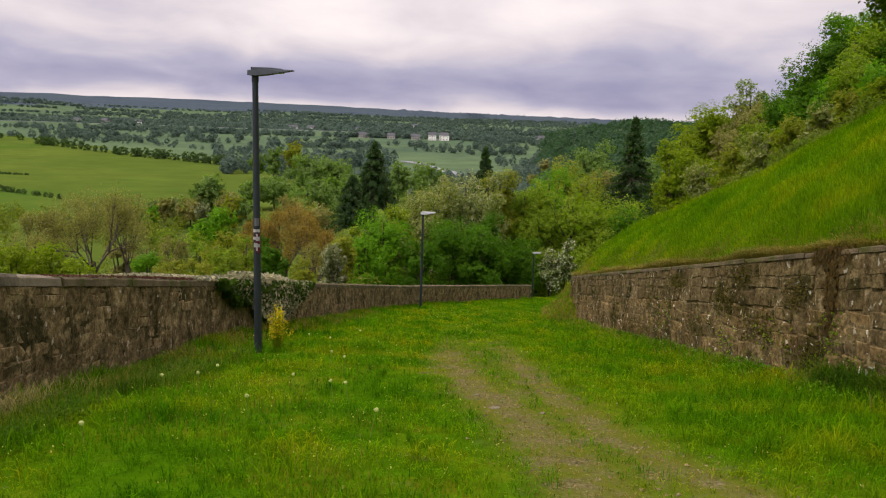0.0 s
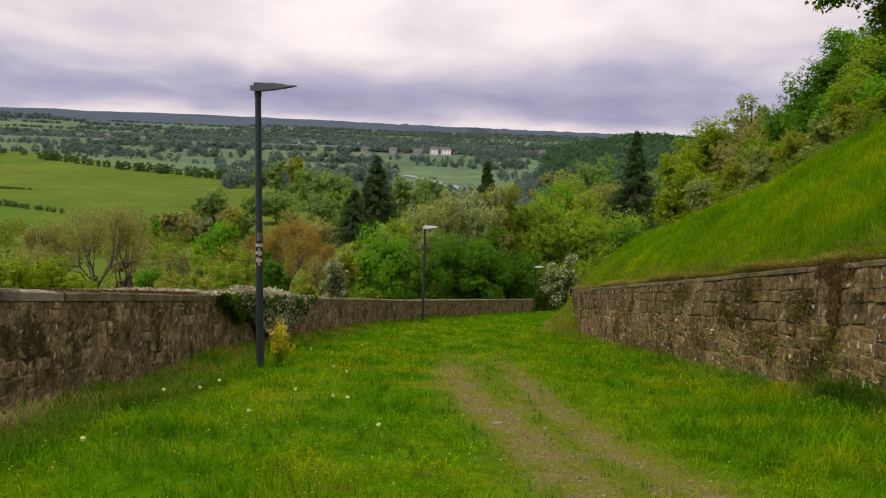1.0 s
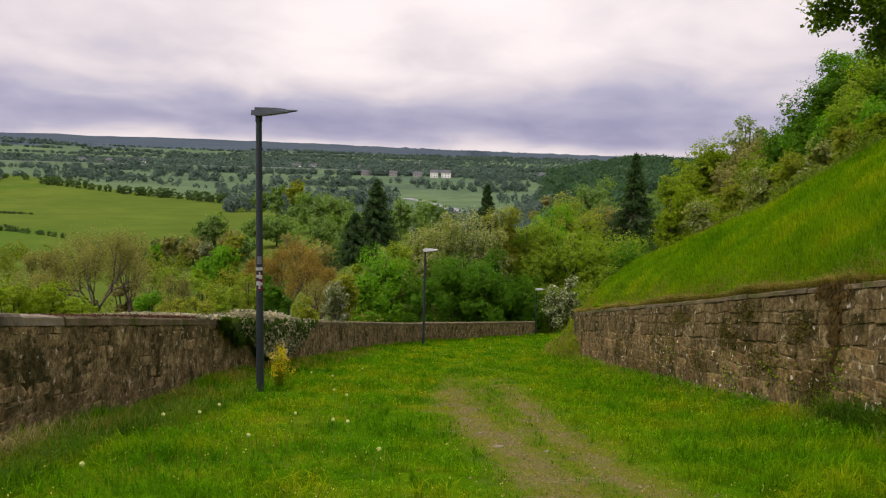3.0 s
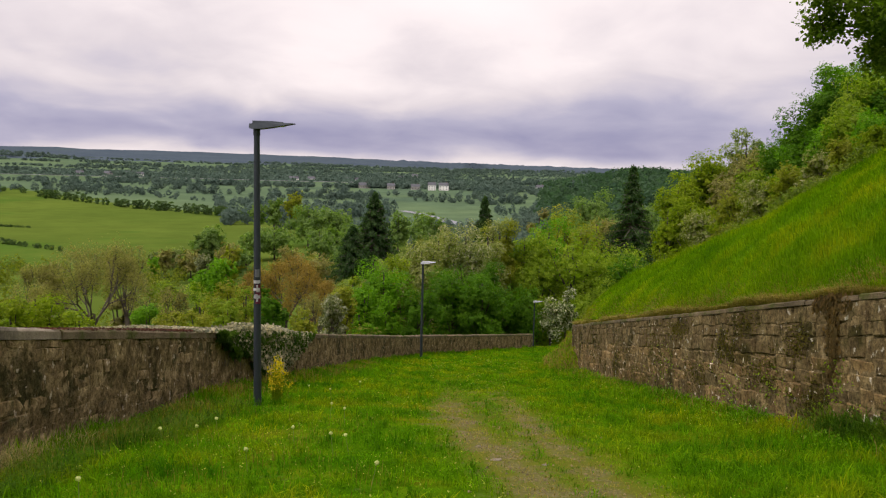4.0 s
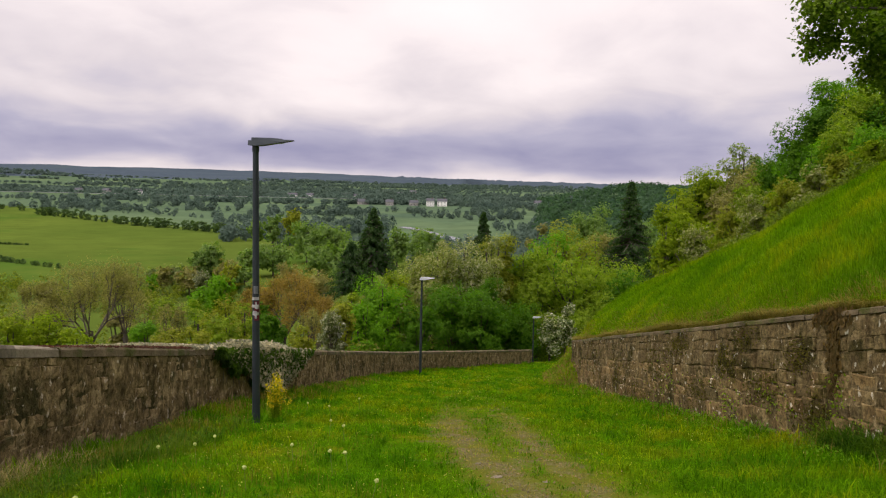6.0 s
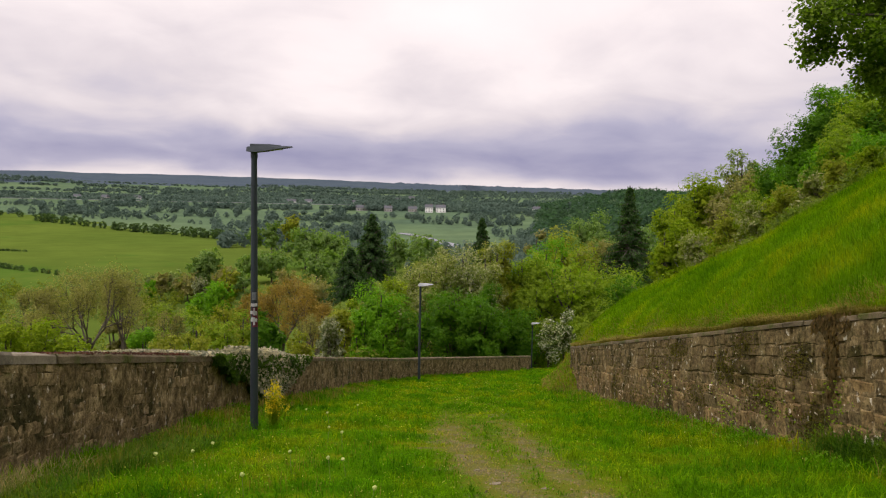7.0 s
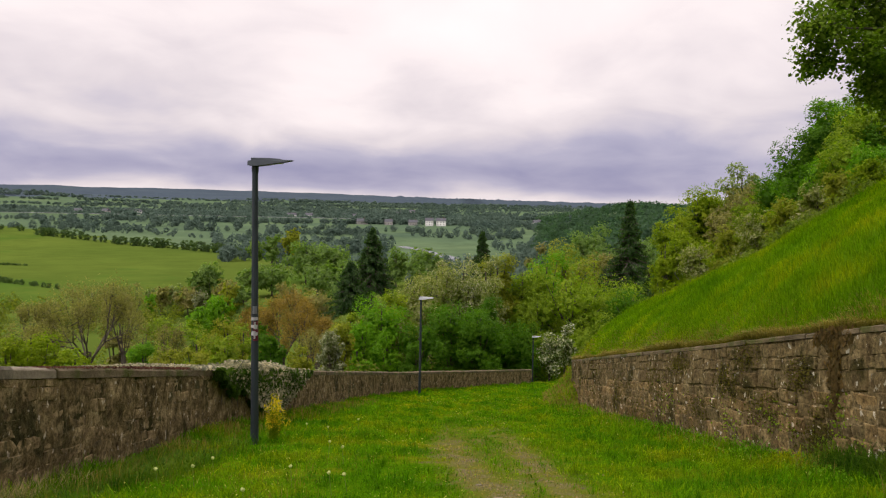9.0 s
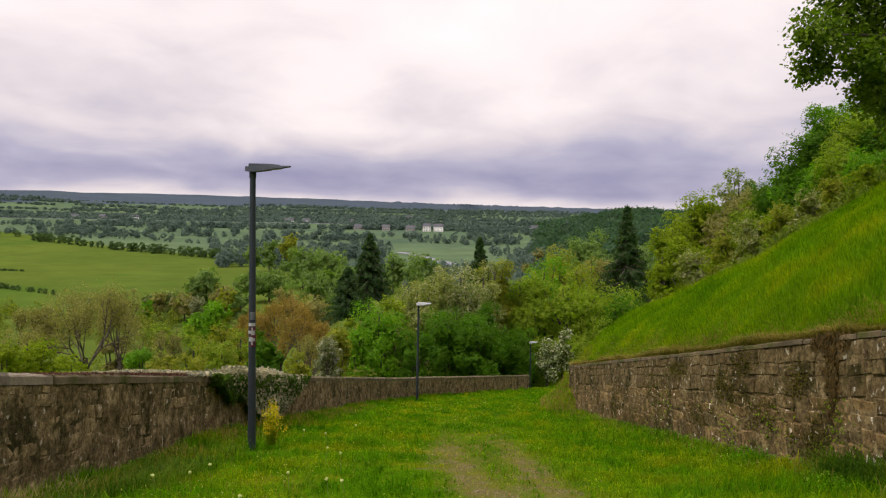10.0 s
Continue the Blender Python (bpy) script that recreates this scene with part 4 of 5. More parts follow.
plant("bank", "deep_green", 19.3, 37, 7.3, 1.98, 2.6)
plant("bank", "deep_green", 18.6, 38, 6.8, 1.56, 2.9)
plant("bank", "deep_green", 18.7, 33, 5.6, 1.47, 2.5)
plant("bank", "deep_green", 16.9, 35, 3.7, 1.56, 1.0)
plant("bank", "green", 20.0, 40, 8.2, 1.21, 3.9)
plant("bank", "green", 20.4, 38, 7.8, 1.36, 3.8)
plant("bank", "green", 16.6, 36, 3.2, 1.29, 0.7)
plant("bank", "green", 16.9, 33, 3.9, 1.30, 1.5)
plant("bank", "green", 16.3, 29, 4.2, 1.14, 2.2)
plant("bank", "blossom_green", 13.1, 38, -0.2, 1.22, -2.1)
plant("bank", "blossom_green", 13.2, 31.5, 1.6, 1.07, -0.3)
plant("bank", "blossom_green", 13.5, 27.5, 2.5, 0.88, 1.0)
plant("bank", "yellow_olive", 13.0, 34, 0.8, 1.09, -1.1)
plant("bank", "yellow_olive", 13.4, 29.5, 2.1, 0.95, 0.4)
plant("bank", "yellow_olive", 13.4, 25.5, 2.9, 0.82, 1.5)
plant("bank", "yellow_green", 13.1, 36, 0.2, 0.84, -1.7)
plant("bank", "yellow_green", 13.3, 33, 1.2, 0.77, -0.7)
plant("bank", "yellow_green", 13.4, 30.5, 1.8, 0.71, 0.0)
plant("bank", "yellow_green", 13.4, 24, 3.2, 0.73, 2.0)
plant("broad", "grey_green", -83.0, 233, -23.9, 3.47, -30.7)
plant("broad", "grey_green", -91.1, 236, -25.4, 2.81, -31.3)
plant("broad", "far_green", 54.5, 200, -3.5, 6.25, -20.2)
plant("broad", "far_green", 53.8, 180, -5.1, 4.82, -17.9)
plant("broad", "far_green", 43.9, 200, -6.2, 5.95, -17.4)
plant("broad", "far_green", 49.6, 260, -3.8, 8.51, -13.4)
plant("broad", "far_green", 33.5, 190, -8.1, 7.07, -16.6)
plant("broad", "far_green", -4.5, 260, -12.5, 5.80, -20.2)


# ---- far woods, hedges ----
def clumps(name, spots, mat, rng, label, category, cards=34, leaf=0.24):
    """Many far trees as one mesh of leafy tufts: rows of x, y, height, radius."""
    spots = np.asarray(spots, float)
    n = len(spots)
    z = ground_z(spots[:, 0], spots[:, 1])
    d = rng.normal(0, 1, (n, cards, 3))
    d /= np.linalg.norm(d, axis=2, keepdims=True)
    d *= rng.uniform(0.55, 1.05, (n, cards, 1))
    h, r = spots[:, 2][:, None], spots[:, 3][:, None]
    taper = 1 - 0.35 * np.clip(d[..., 2], 0, 1)
    p = np.stack([spots[:, 0][:, None] + d[..., 0] * r * taper, spots[:, 1][:, None] + d[..., 1] * r * taper, z[:, None] + h * (0.5 + 0.5 * d[..., 2])], 2)
    s = np.repeat(np.minimum(h, r * 1.6) * leaf, cards, 1).reshape(-1, 1)
    pts, nor = p.reshape(-1, 3), (d + np.array([0, 0, 0.5])).reshape(-1, 3)
    v, f = leaf_cards(pts, nor, s, rng, wide=0.85, single=True)
    return tagged(new(name, mesh_of(name, v, f, mat)), label, category, kind="stuff")


rng = np.random.default_rng(5)
# leaf colour of the distant trees, bluish from haze painted into it
wood = material("wood_far_hazed", [(0.086, 0.130, 0.112), (0.128, 0.180, 0.146)], scale=0.02, fine=0.3, fine_amount=0.2, rough=0.9, bump=0, random=0.15, island=True, gloss=0.0, through_light=0.45, tint=(1.0, 1.06, 1.0))
scrub_leaf = leaf_material("scrub_leaf", (0.110, 0.140, 0.018), (0.200, 0.220, 0.032), 0.4)


def scatter(n, x_of, y0, y1, h0, h1, power=1.0):
    y = y0 + (y1 - y0) * rng.random(n) ** power
    a0, a1 = x_of
    x = y * rng.uniform(a0, a1, n)
    h = rng.uniform(h0, h1, n)
    return np.stack([x, y, h, h * rng.uniform(0.35, 0.6, n)], 1)


# scrub and young trees on the slope between the wall and the meadow
s = scatter(520, (-0.85, 0.16), 45, 250, 3.0, 6.5)
s = s[(s[:, 0] < left_x(s[:, 1]) - 7)]
near = s[:, 1] < 95
clumps("slope_scrub", s[~near], scrub_leaf, rng, "tangled green and brown scrub covering the slope", "scrub", 130, 0.075)
clumps("near_scrub", s[near], scrub_leaf, rng, "tangled olive scrub on the slope below the parapet", "scrub", 420, 0.030)
# trees along the river and behind the hedged meadow
s = np.concatenate([scatter(330, (-0.30, 0.14), 300, 640, 5, 11), scatter(900, (-0.66, 0.20), 700, 930, 4, 9), scatter(500, (-0.66, -0.15), 650, 930, 2.5, 6), scatter(280, (-0.17, 0.13), 645, 800, 4, 8)])
# beyond the hedge they stand in thickets
thick = np.array([noise.noise(Vector((a / 75, b / 32, 1.7))) > 0.02 for a, b in s[:, :2]])
s = s[thick | (s[:, 1] < 640)]
meadow = (s[:, 0] < -0.17 * s[:, 1]) & (s[:, 1] < 455 - 0.62 * (s[:, 0] + 160)) & (s[:, 1] > 150)
s = s[~((s[:, 0] < 12) & (s[:, 0] > -0.12 * s[:, 1]) & (s[:, 1] > 800) & (s[:, 1] < 930)) & ~meadow & ~((np.abs(s[:, 0] + 0.0) < 40) & (s[:, 1] > 420) & (s[:, 1] < 640))]
clumps("valley_trees", s, wood, rng, "haze-tinted green trees along the river in the valley", "trees", 100, 0.13)
# beyond it: long belts of trees and hedgerows lying across the plain, and copses between them
rows = []
for k in range(85):
    far = 900 + 1650 * ((k + rng.random()) / 85) ** 0.9
    mid, half = far * rng.uniform(-0.78, 0.34), rng.uniform(60, 330) * (0.6 + far / 2500)
    n = int(half / 3.4)
    t = np.sort(rng.uniform(-1, 1, n))
    x = mid + half * t
    y = far + half * t * rng.uniform(-0.28, 0.20) + rng.normal(0, rng.uniform(1.5, 9), n)
    h = rng.uniform(0.55, 1.1, n) * rng.uniform(4.5, 10.5)
    rows.append(np.stack([x, y, h, h * rng.uniform(0.55, 0.85, n)], 1))
t = rng.uniform(-1, 1, 70)
t = t[np.abs(t * 150 + 35) > 13]
h = rng.uniform(4, 9, len(t))
rows.append(np.stack([25 + 150 * t, 938 + rng.normal(0, 7, len(t)), h, h * 0.6], 1))
s = np.concatenate(rows)
keep = ~((s[:, 0] < 20) & (s[:, 0] > -140) & (s[:, 1] < 922))
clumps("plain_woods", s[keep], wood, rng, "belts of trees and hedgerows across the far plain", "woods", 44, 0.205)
s = scatter(900, (0.125, 0.48), 420, 1250, 8, 14)
hill_leaf = material("wood_hill", [(0.048, 0.094, 0.062), (0.084, 0.136, 0.080)], scale=0.03, fine=0.4, fine_amount=0.3, rough=0.9, bump=0, random=0.2, island=True, gloss=0.0, through_light=0.5, tint=(1.0, 1.3, 0.7))
clumps("hill_wood", s, hill_leaf, rng, "dense green wood on the hill beyond the river", "woods", 80, 0.13)


# ---- river, embankment, hedge and houses in the valley ----
WATER = material("river_water", [(0.12, 0.14, 0.13), (0.18, 0.20, 0.19)], scale=0.05, fine=0.4, fine_amount=0.1, rough=0.12, bump=0)


def ribbon(name, points, widths, mat, lift, label, category):
    v, f = [], []
    for (x, y), w in zip(points, widths):
        v += [(x - w / 2, y, float(ground_z(x, y)) + lift), (x + w / 2, y, float(ground_z(x, y)) + lift)]
    for i in range(len(points) - 1):
        f.append([2 * i, 2 * i + 1, 2 * i + 3, 2 * i + 2])
    return tagged(new(name, mesh_of(name, v, f, mat)), label, category, kind="structure")


bend = np.linspace(0, 1, 25)
ribbon("water", [(9 - 40 * b ** 1.3 - 30 * max(0, b - 0.7) ** 2, 470 + 150 * b) for b in bend], [8.5 + 2.0 * math.sin(9 * b) for b in bend], WATER, 0.35,
       "pale winding river between trees on the valley floor", "river")


def embankment():
    bm = bmesh.new()
    rows = []
    for i in range(31):
        x = -760 + 22 * i
        y = 1010 - 0.10 * (x + 400)
        z = float(ground_z(x, y))
        rows.append([bm.verts.new((x, y + o, z + h)) for o, h in ((-14, 0), (-5, 5.2), (5, 5.2), (14, 0))])
    for a, b in zip(rows, rows[1:]):
        for k in range(3):
            bm.faces.new((a[k], b[k], b[k + 1], a[k + 1]))
    me = bpy.data.meshes.new("embankment")
    bm.to_mesh(me)
    bm.free()
    # same haze-tinted green as the farmland around it
    me.materials.append(HAZY_PLAIN)
    ob = tagged(new("embankment", me), "long low grassy railway embankment crossing the plain", "embankment", kind="structure")
    bm = bmesh.new()
    for i in range(30):
        x = -760 + 22 * i
        y = 1010 - 0.10 * (x + 400)
        add_box(bm, (x + 11, y - 5, float(ground_z(x, y)) + 5.7), (22, 0.4, 0.6))
    part("parapet", bm, GALVANISED, ob, "pale grey parapet rail")


embankment()
PLASTER = material("white_plaster", [(0.76, 0.75, 0.73), (0.84, 0.83, 0.81)], scale=0.4, fine=2.0, fine_amount=0.08, bump=0)
PLASTER_GREY = material("grey_plaster", [(0.30, 0.29, 0.28), (0.40, 0.38, 0.36)], scale=0.4, fine=2.0, fine_amount=0.08, bump=0)
SLATE = material("slate_roof", [(0.075, 0.078, 0.092), (0.11, 0.112, 0.125)], scale=0.6, fine=3.0, fine_amount=0.2, bump=0)
CLAY = material("tile_roof", [(0.12, 0.082, 0.065), (0.17, 0.115, 0.09)], scale=0.6, fine=3.0, fine_amount=0.2, bump=0)
DARK_GLASS = material("window_dark", [(0.03, 0.035, 0.045), (0.05, 0.055, 0.065)], fine_amount=0.05, rough=0.2, bump=0)


def house(x, y, w, d, h, turn, wall_mat, roof_mat, words):
    ob = new("house")
    ob.matrix_basis = pose(x, y, float(ground_z(x, y)), 0, 0, turn)
    bm = bmesh.new()
    add_box(bm, (0, 0, h / 2 - 1), (w, d, h + 2))
    part("wall", bm, wall_mat, ob)
    bm = bmesh.new()
    o = 0.4
    p = [bm.verts.new(c) for c in ((-w / 2 - o, -d / 2 - o, h - 0.1), (w / 2 + o, -d / 2 - o, h - 0.1), (w / 2 + o, d / 2 + o, h - 0.1), (-w / 2 - o, d / 2 + o, h - 0.1),
                                   (-w / 2 - o, 0, h + d * 0.42), (w / 2 + o, 0, h + d * 0.42))]
    for q in ((0, 1, 5, 4), (3, 4, 5, 2), (0, 4, 3), (1, 2, 5), (0, 3, 2, 1)):
        bm.faces.new([p[i] for i in q])
    roof = part("roof", bm, roof_mat, ob)
    bm = bmesh.new()
    add_box(bm, (w * 0.28, 0, h + d * 0.42 + 0.3), (0.8, 0.8, 1.6))
    part("chimney", bm, CLAY, roof)
    for i in range(max(2, int(w // 3))):
        for k in range(2 if h > 4.5 else 1):
            bm = bmesh.new()
            add_box(bm, (-w / 2 + (i + 0.5) * w / max(2, int(w // 3)), -d / 2, 1.6 + 2.7 * k), (0.9, 0.12, 1.1))
            part("window", bm, DARK_GLASS, ob)
    return tagged(ob, f"{words} house among trees on the far plain", "house", "houses of the far village")


house(-17, 905, 9, 8, 6.2, 4, PLASTER, SLATE, "white plastered two-storey")
house(-3, 910, 11, 8, 6.0, -6, PLASTER, SLATE, "white plastered two-storey")
house(-37, 915, 10, 7, 3.8, 8, PLASTER_GREY, SLATE, "grey plastered low")
house(-66, 912, 9, 7, 4.2, 0, PLASTER_GREY, SLATE, "grey plastered")
house(-100, 930, 13, 8, 3.6, 20, PLASTER_GREY, SLATE, "long low grey")
house(118, 960, 10, 8, 5.0, 12, PLASTER, SLATE, "small white")
house(155, 955, 9, 8, 4.0, -20, PLASTER_GREY, SLATE, "small grey")
house(-250, 1250, 15, 9, 4.5, 6, PLASTER, SLATE, "long white")
house(-225, 1270, 12, 9, 4.5, -9, PLASTER, SLATE, "white slate-roofed")
house(-168, 1300, 14, 9, 4.5, 2, PLASTER, SLATE, "white slate-roofed")
house(-150, 1290, 10, 8, 4.5, 30, PLASTER, SLATE, "small white")
house(-640, 1330, 12, 9, 5.0, 15, PLASTER, SLATE, "white slate-roofed")
house(-600, 1350, 12, 9, 5.0, -15, PLASTER_GREY, SLATE, "grey slate-roofed")
house(-575, 1380, 14, 9, 5.0, 5, PLASTER_GREY, SLATE, "grey slate-roofed")
house(-535, 1330, 11, 8, 5.0, 40, PLASTER, SLATE, "white slate-roofed")
house(-93, 1550, 14, 9, 6.0, 0, PLASTER, SLATE, "white slate-roofed")
house(-75, 1800, 14, 9, 6.0, 0, PLASTER, SLATE, "white slate-roofed")

# the hedge row across the meadow
hedge_leaf = leaf_material("hedge_leaf", (0.060, 0.105, 0.048), (0.100, 0.150, 0.066), 0.3)
hedge_mesh = []
for k in range(3):
    g = np.random.default_rng(60 + k)
    v, f = broad_form(g, low=0.0, lobes=16, leaves=900, leaf=0.06, spread=0.5)
    hedge_mesh.append(mesh_of("hedge_foliage", v, f, hedge_leaf))
g = np.random.default_rng(61)
for a0, a1, d0, d1, n, h0, h1 in ((-0.53, -0.205, 640, 462, 34, 5.0, 7.8), (-0.60, -0.50, 690, 660, 5, 4, 6), (-0.62, -0.55, 395, 390, 26, 1.1, 1.7), (-0.66, -0.51, 330, 292, 18, 1.6, 3.0)):
    for i in range(n):
        t = (i + g.uniform(-0.35, 0.35)) / (n - 1)
        y = d0 + (d1 - d0) * t
        x = (a0 + (a1 - a0) * t) * y
        h = g.uniform(h0, h1)
        if g.random() < 0.1:
            continue
        ob = new("hedge_bush", hedge_mesh[i % 3])
        ob.matrix_basis = pose(x, y, float(ground_z(x, y)) - 0.2, 0, 0, i * 70) @ Matrix.Diagonal((h * g.uniform(0.9, 1.9), h * 0.9, h, 1))
        tagged(ob, "rounded dark green bush in the meadow hedge row", "hedge", "bushes of the meadow hedge")

# ---- scrub along the top of the bank ----
g = np.random.default_rng(8)
y = g.uniform(20, 44, 150)
u = g.uniform(6.0, 8.2, 150)
x = right_x(y) + u
h = 0.25 + 0.75 * g.random(150) ** 1.6
clumps("bank_scrub", np.stack([x, y, h, h * 0.62], 1), leaf_material("bank_scrub_leaf", (0.105, 0.165, 0.018), (0.205, 0.250, 0.045), 0.45), g, "light green scrub along the crest of the turf bank", "scrub", 240, 0.055)


# ---- the maple that reaches in over the bank ----
def maple():
    g = np.random.default_rng(21)
    tx, ty = 15.2, 22.6
    tz = float(ground_z(tx, ty))
    ob = new("maple_tree")
    ob.matrix_basis = pose(tx, ty, tz)
    lobes = [(10.2, 21.0, 6.5, 0.75), (10.3, 21.5, 5.65, 0.5), (11.5, 22.0, 7.2, 0.95), (11.4, 21.0, 5.9, 0.7), (12.8, 22.5, 6.9, 1.1), (12.6, 22.0, 5.5, 0.6),
             (11.1, 22.0, 8.5, 1.0), (12.4, 22.0, 8.7, 1.4), (14.0, 22.0, 6.9, 1.5), (14.5, 23.0, 9.3, 2.0), (15.6, 22.0, 6.4, 1.3), (16.8, 23.0, 8.1, 2.3), (15.2, 23.0, 11.3, 2.5), (12.1, 21.8, 5.0, 0.6), (12.9, 22.0, 4.7, 0.7)]
    limbs = [((0, 0, -0.3), (0.1, 0.1, 2.5), 0.26, 0.2), ((0.1, 0.1, 2.5), (0, 0.3, 6.5), 0.2, 0.07)]
    pts, nor = [], []
    for lx, ly, lz, r in lobes:
        c = np.array([lx - tx, ly - ty, lz - tz])
        root = np.array([0, 0.1, max(1.4, min(5.5, c[2] - 0.4))])
        kink = root * 0.45 + c * 0.55 + np.array([0, 0, 0.35])
        limbs += [(tuple(root), tuple(kink), 0.075, 0.045), (tuple(kink), tuple(c), 0.045, 0.02)]
        n = int(2300 * r ** 1.6) + 320
        sprays = g.normal(0, 1, (max(9, n // 26), 3))
        sprays /= np.linalg.norm(sprays, axis=1, keepdims=True)
        sprays *= g.uniform(0.35, 1.1, (len(sprays), 1))
        for s in sprays[:12]:
            limbs.append((tuple(c), tuple(c + s * r * np.array([1, 1, 0.85])), 0.016, 0.005))
        k = g.integers(0, len(sprays), n)
        pts.append(c + sprays[k] * r * np.array([1, 1, 0.85]) + g.normal(0, 0.16, (n, 3)))
        nor.append(sprays[k] * 0.4 + np.array([0, 0, 0.9]))
    v, f = limb_mesh(limbs)
    child("trunk", mesh_of("maple_limbs", v, f, BARK), ob)
    v, f = leaf_cards(np.concatenate(pts), np.concatenate(nor), 0.056, g, droop=0.35, wide=0.8)
    child("crown", mesh_of("maple_leaves", v, f, LEAF["maple"]), ob)
    tagged(ob, "maple with drooping dark green leaves standing on the bank", "tree")


maple()


# ---- plants on and by the parapet ----
def ivy():
    g = np.random.default_rng(31)
    ob = new("ivy")
    ob.matrix_basis = pose(float(left_x(19.0)), 19.0, float(lane_z(19.0)))
    o = np.array(ob.matrix_basis.translation)
    # hanging foliage on the lane side
    n = 5200
    y = np.clip(19.6 + g.normal(0, 1.7, n), 16.6, 23.5)
    reach = np.interp(y, [16.5, 17.3, 18.2, 19.2, 20.0, 20.8, 21.6, 23.5], [0.25, 0.6, 0.7, 1.15, 1.4, 1.4, 1.1, 0.2])
    reach *= 0.8 + 0.3 * np.sin(y * 7.0) * np.sin(y * 3.1)
    drop = g.random(n) ** 0.8 * reach
    top = np.array([left_top(q) for q in y]) + 0.16
    z = lane_z(y) + top - drop
    x = left_x(y) + 0.09 + g.random(n) * (0.26 - 0.12 * drop / 1.2)
    v, f = leaf_cards(np.stack([x, y, z], 1) - o, np.tile((0.9, -0.3, 0.35), (n, 1)), 0.05, g, droop=0.4, wide=0.8)
    child("foliage", mesh_of("ivy_foliage", v, f, LEAF["ivy"]), ob)
    # the pale crust of old leaves and flowers on the coping
    n = 3200
    y = np.clip(19.3 + g.normal(0, 2.0, n), 15.3, 24.0)
    hump = np.exp(-((y - 19.6) / 2.0) ** 2)
    z = lane_z(y) + np.array([left_top(q) for q in y]) + 0.13 + g.random(n) ** 1.5 * (0.06 + 0.26 * hump * (0.6 + 0.4 * np.sin(y * 5.3) * np.sin(y * 2.2 + 1)))
    x = left_x(y) - 0.45 + g.random(n) * (0.55 + 0.22 * hump)
    v, f = leaf_cards(np.stack([x, y, z], 1) - o, np.tile((0.2, -0.2, 1.0), (n, 1)), 0.048, g, wide=0.8)
    child("pale_foliage", mesh_of("ivy_pale", v, f, LEAF["silver_white"]), ob, "whitish dry leaves and blossom")
    n = 3600
    y = np.clip(20.2 + g.normal(0, 1.3, n), 17.2, 23.5)
    reach = np.interp(y, [17.0, 18.2, 19.2, 20.0, 20.8, 21.6, 23.5], [0.2, 0.5, 0.95, 1.2, 1.25, 0.9, 0.2])
    drop = g.random(n) * reach
    x = left_x(y) + 0.16 + g.random(n) * 0.16
    z = lane_z(y) + np.array([left_top(q) for q in y]) + 0.15 - drop
    v, f = leaf_cards(np.stack([x, y, z], 1) - o, np.tile((0.9, -0.3, 0.35), (n, 1)), 0.036, g, droop=0.4, wide=0.8)
    child("hanging_blossom", mesh_of("ivy_hanging", v, f, LEAF["silver_white"]), ob, "whitish leaves among the green")
    stems = []
    for i in range(40):
        y = float(g.uniform(17, 22.5))
        zt = float(lane_z(y)) + left_top(y) + 0.1
        p = np.array([float(left_x(y)) + 0.07, y, zt]) - o
        for k in range(4):
            q = p + np.array([0.01, g.normal(0, 0.08), -g.uniform(0.1, 0.28)])
            stems.append((tuple(p), tuple(q), 0.008, 0.006))
            p = q
    v, f = limb_mesh(stems)
    tagged(child("stems", mesh_of("ivy_stems", v, f, BARK), ob), kind="stuff")
    tagged(ob, "dark green ivy with whitish tops draped over the parapet wall", "ivy")


LEAF["ivy"] = leaf_material("ivy_leaf", (0.026, 0.060, 0.010), (0.070, 0.120, 0.020), 0.5)
LEAF["silver_white"] = leaf_material("ivy_pale_leaf", (0.20, 0.21, 0.13), (0.50, 0.48, 0.40), 0.6, (1.1, 1.1, 0.9))
ivy()


def creeper():
    """A thin mat on the coping, reddish in front and whitish behind."""
    g = np.random.default_rng(32)
    ob = new("stonecrop")
    ob.matrix_basis = pose(float(left_x(13.0)), 13.0, float(lane_z(13.0)))
    o = np.array(ob.matrix_basis.translation)
    for name, mat, n, y0, y1, x0, x1, th, size in (("pale_mat", LEAF["silver_white"], 3200, 11.0, 18.0, -0.44, -0.10, 0.09, 0.028), ("red_mat", RED_MAT, 2600, 9.8, 17.0, -0.36, 0.05, 0.035, 0.022)):
        y = g.uniform(y0, y1, n)
        fade = np.clip((y - y0) / 2.5, 0.1, 1)
        z = lane_z(y) + np.array([left_top(q) for q in y]) + 0.14 + g.random(n) * th * fade
        x = left_x(y) + x0 + g.random(n) * (x1 - x0)
        v, f = leaf_cards(np.stack([x, y, z], 1) - o, np.tile((0.1, -0.1, 1.0), (n, 1)), size, g, wide=0.8)
        child(name, mesh_of(name, v, f, mat), ob, "whitish dry flower heads" if name == "pale_mat" else "dark reddish mat")
    tagged(ob, "low reddish and whitish stonecrop mat on the wall coping", "stonecrop")


RED_MAT = leaf_material("stonecrop_red", (0.055, 0.028, 0.022), (0.12, 0.060, 0.042), 0.4, (1.2, 1.0, 0.8))
creeper()


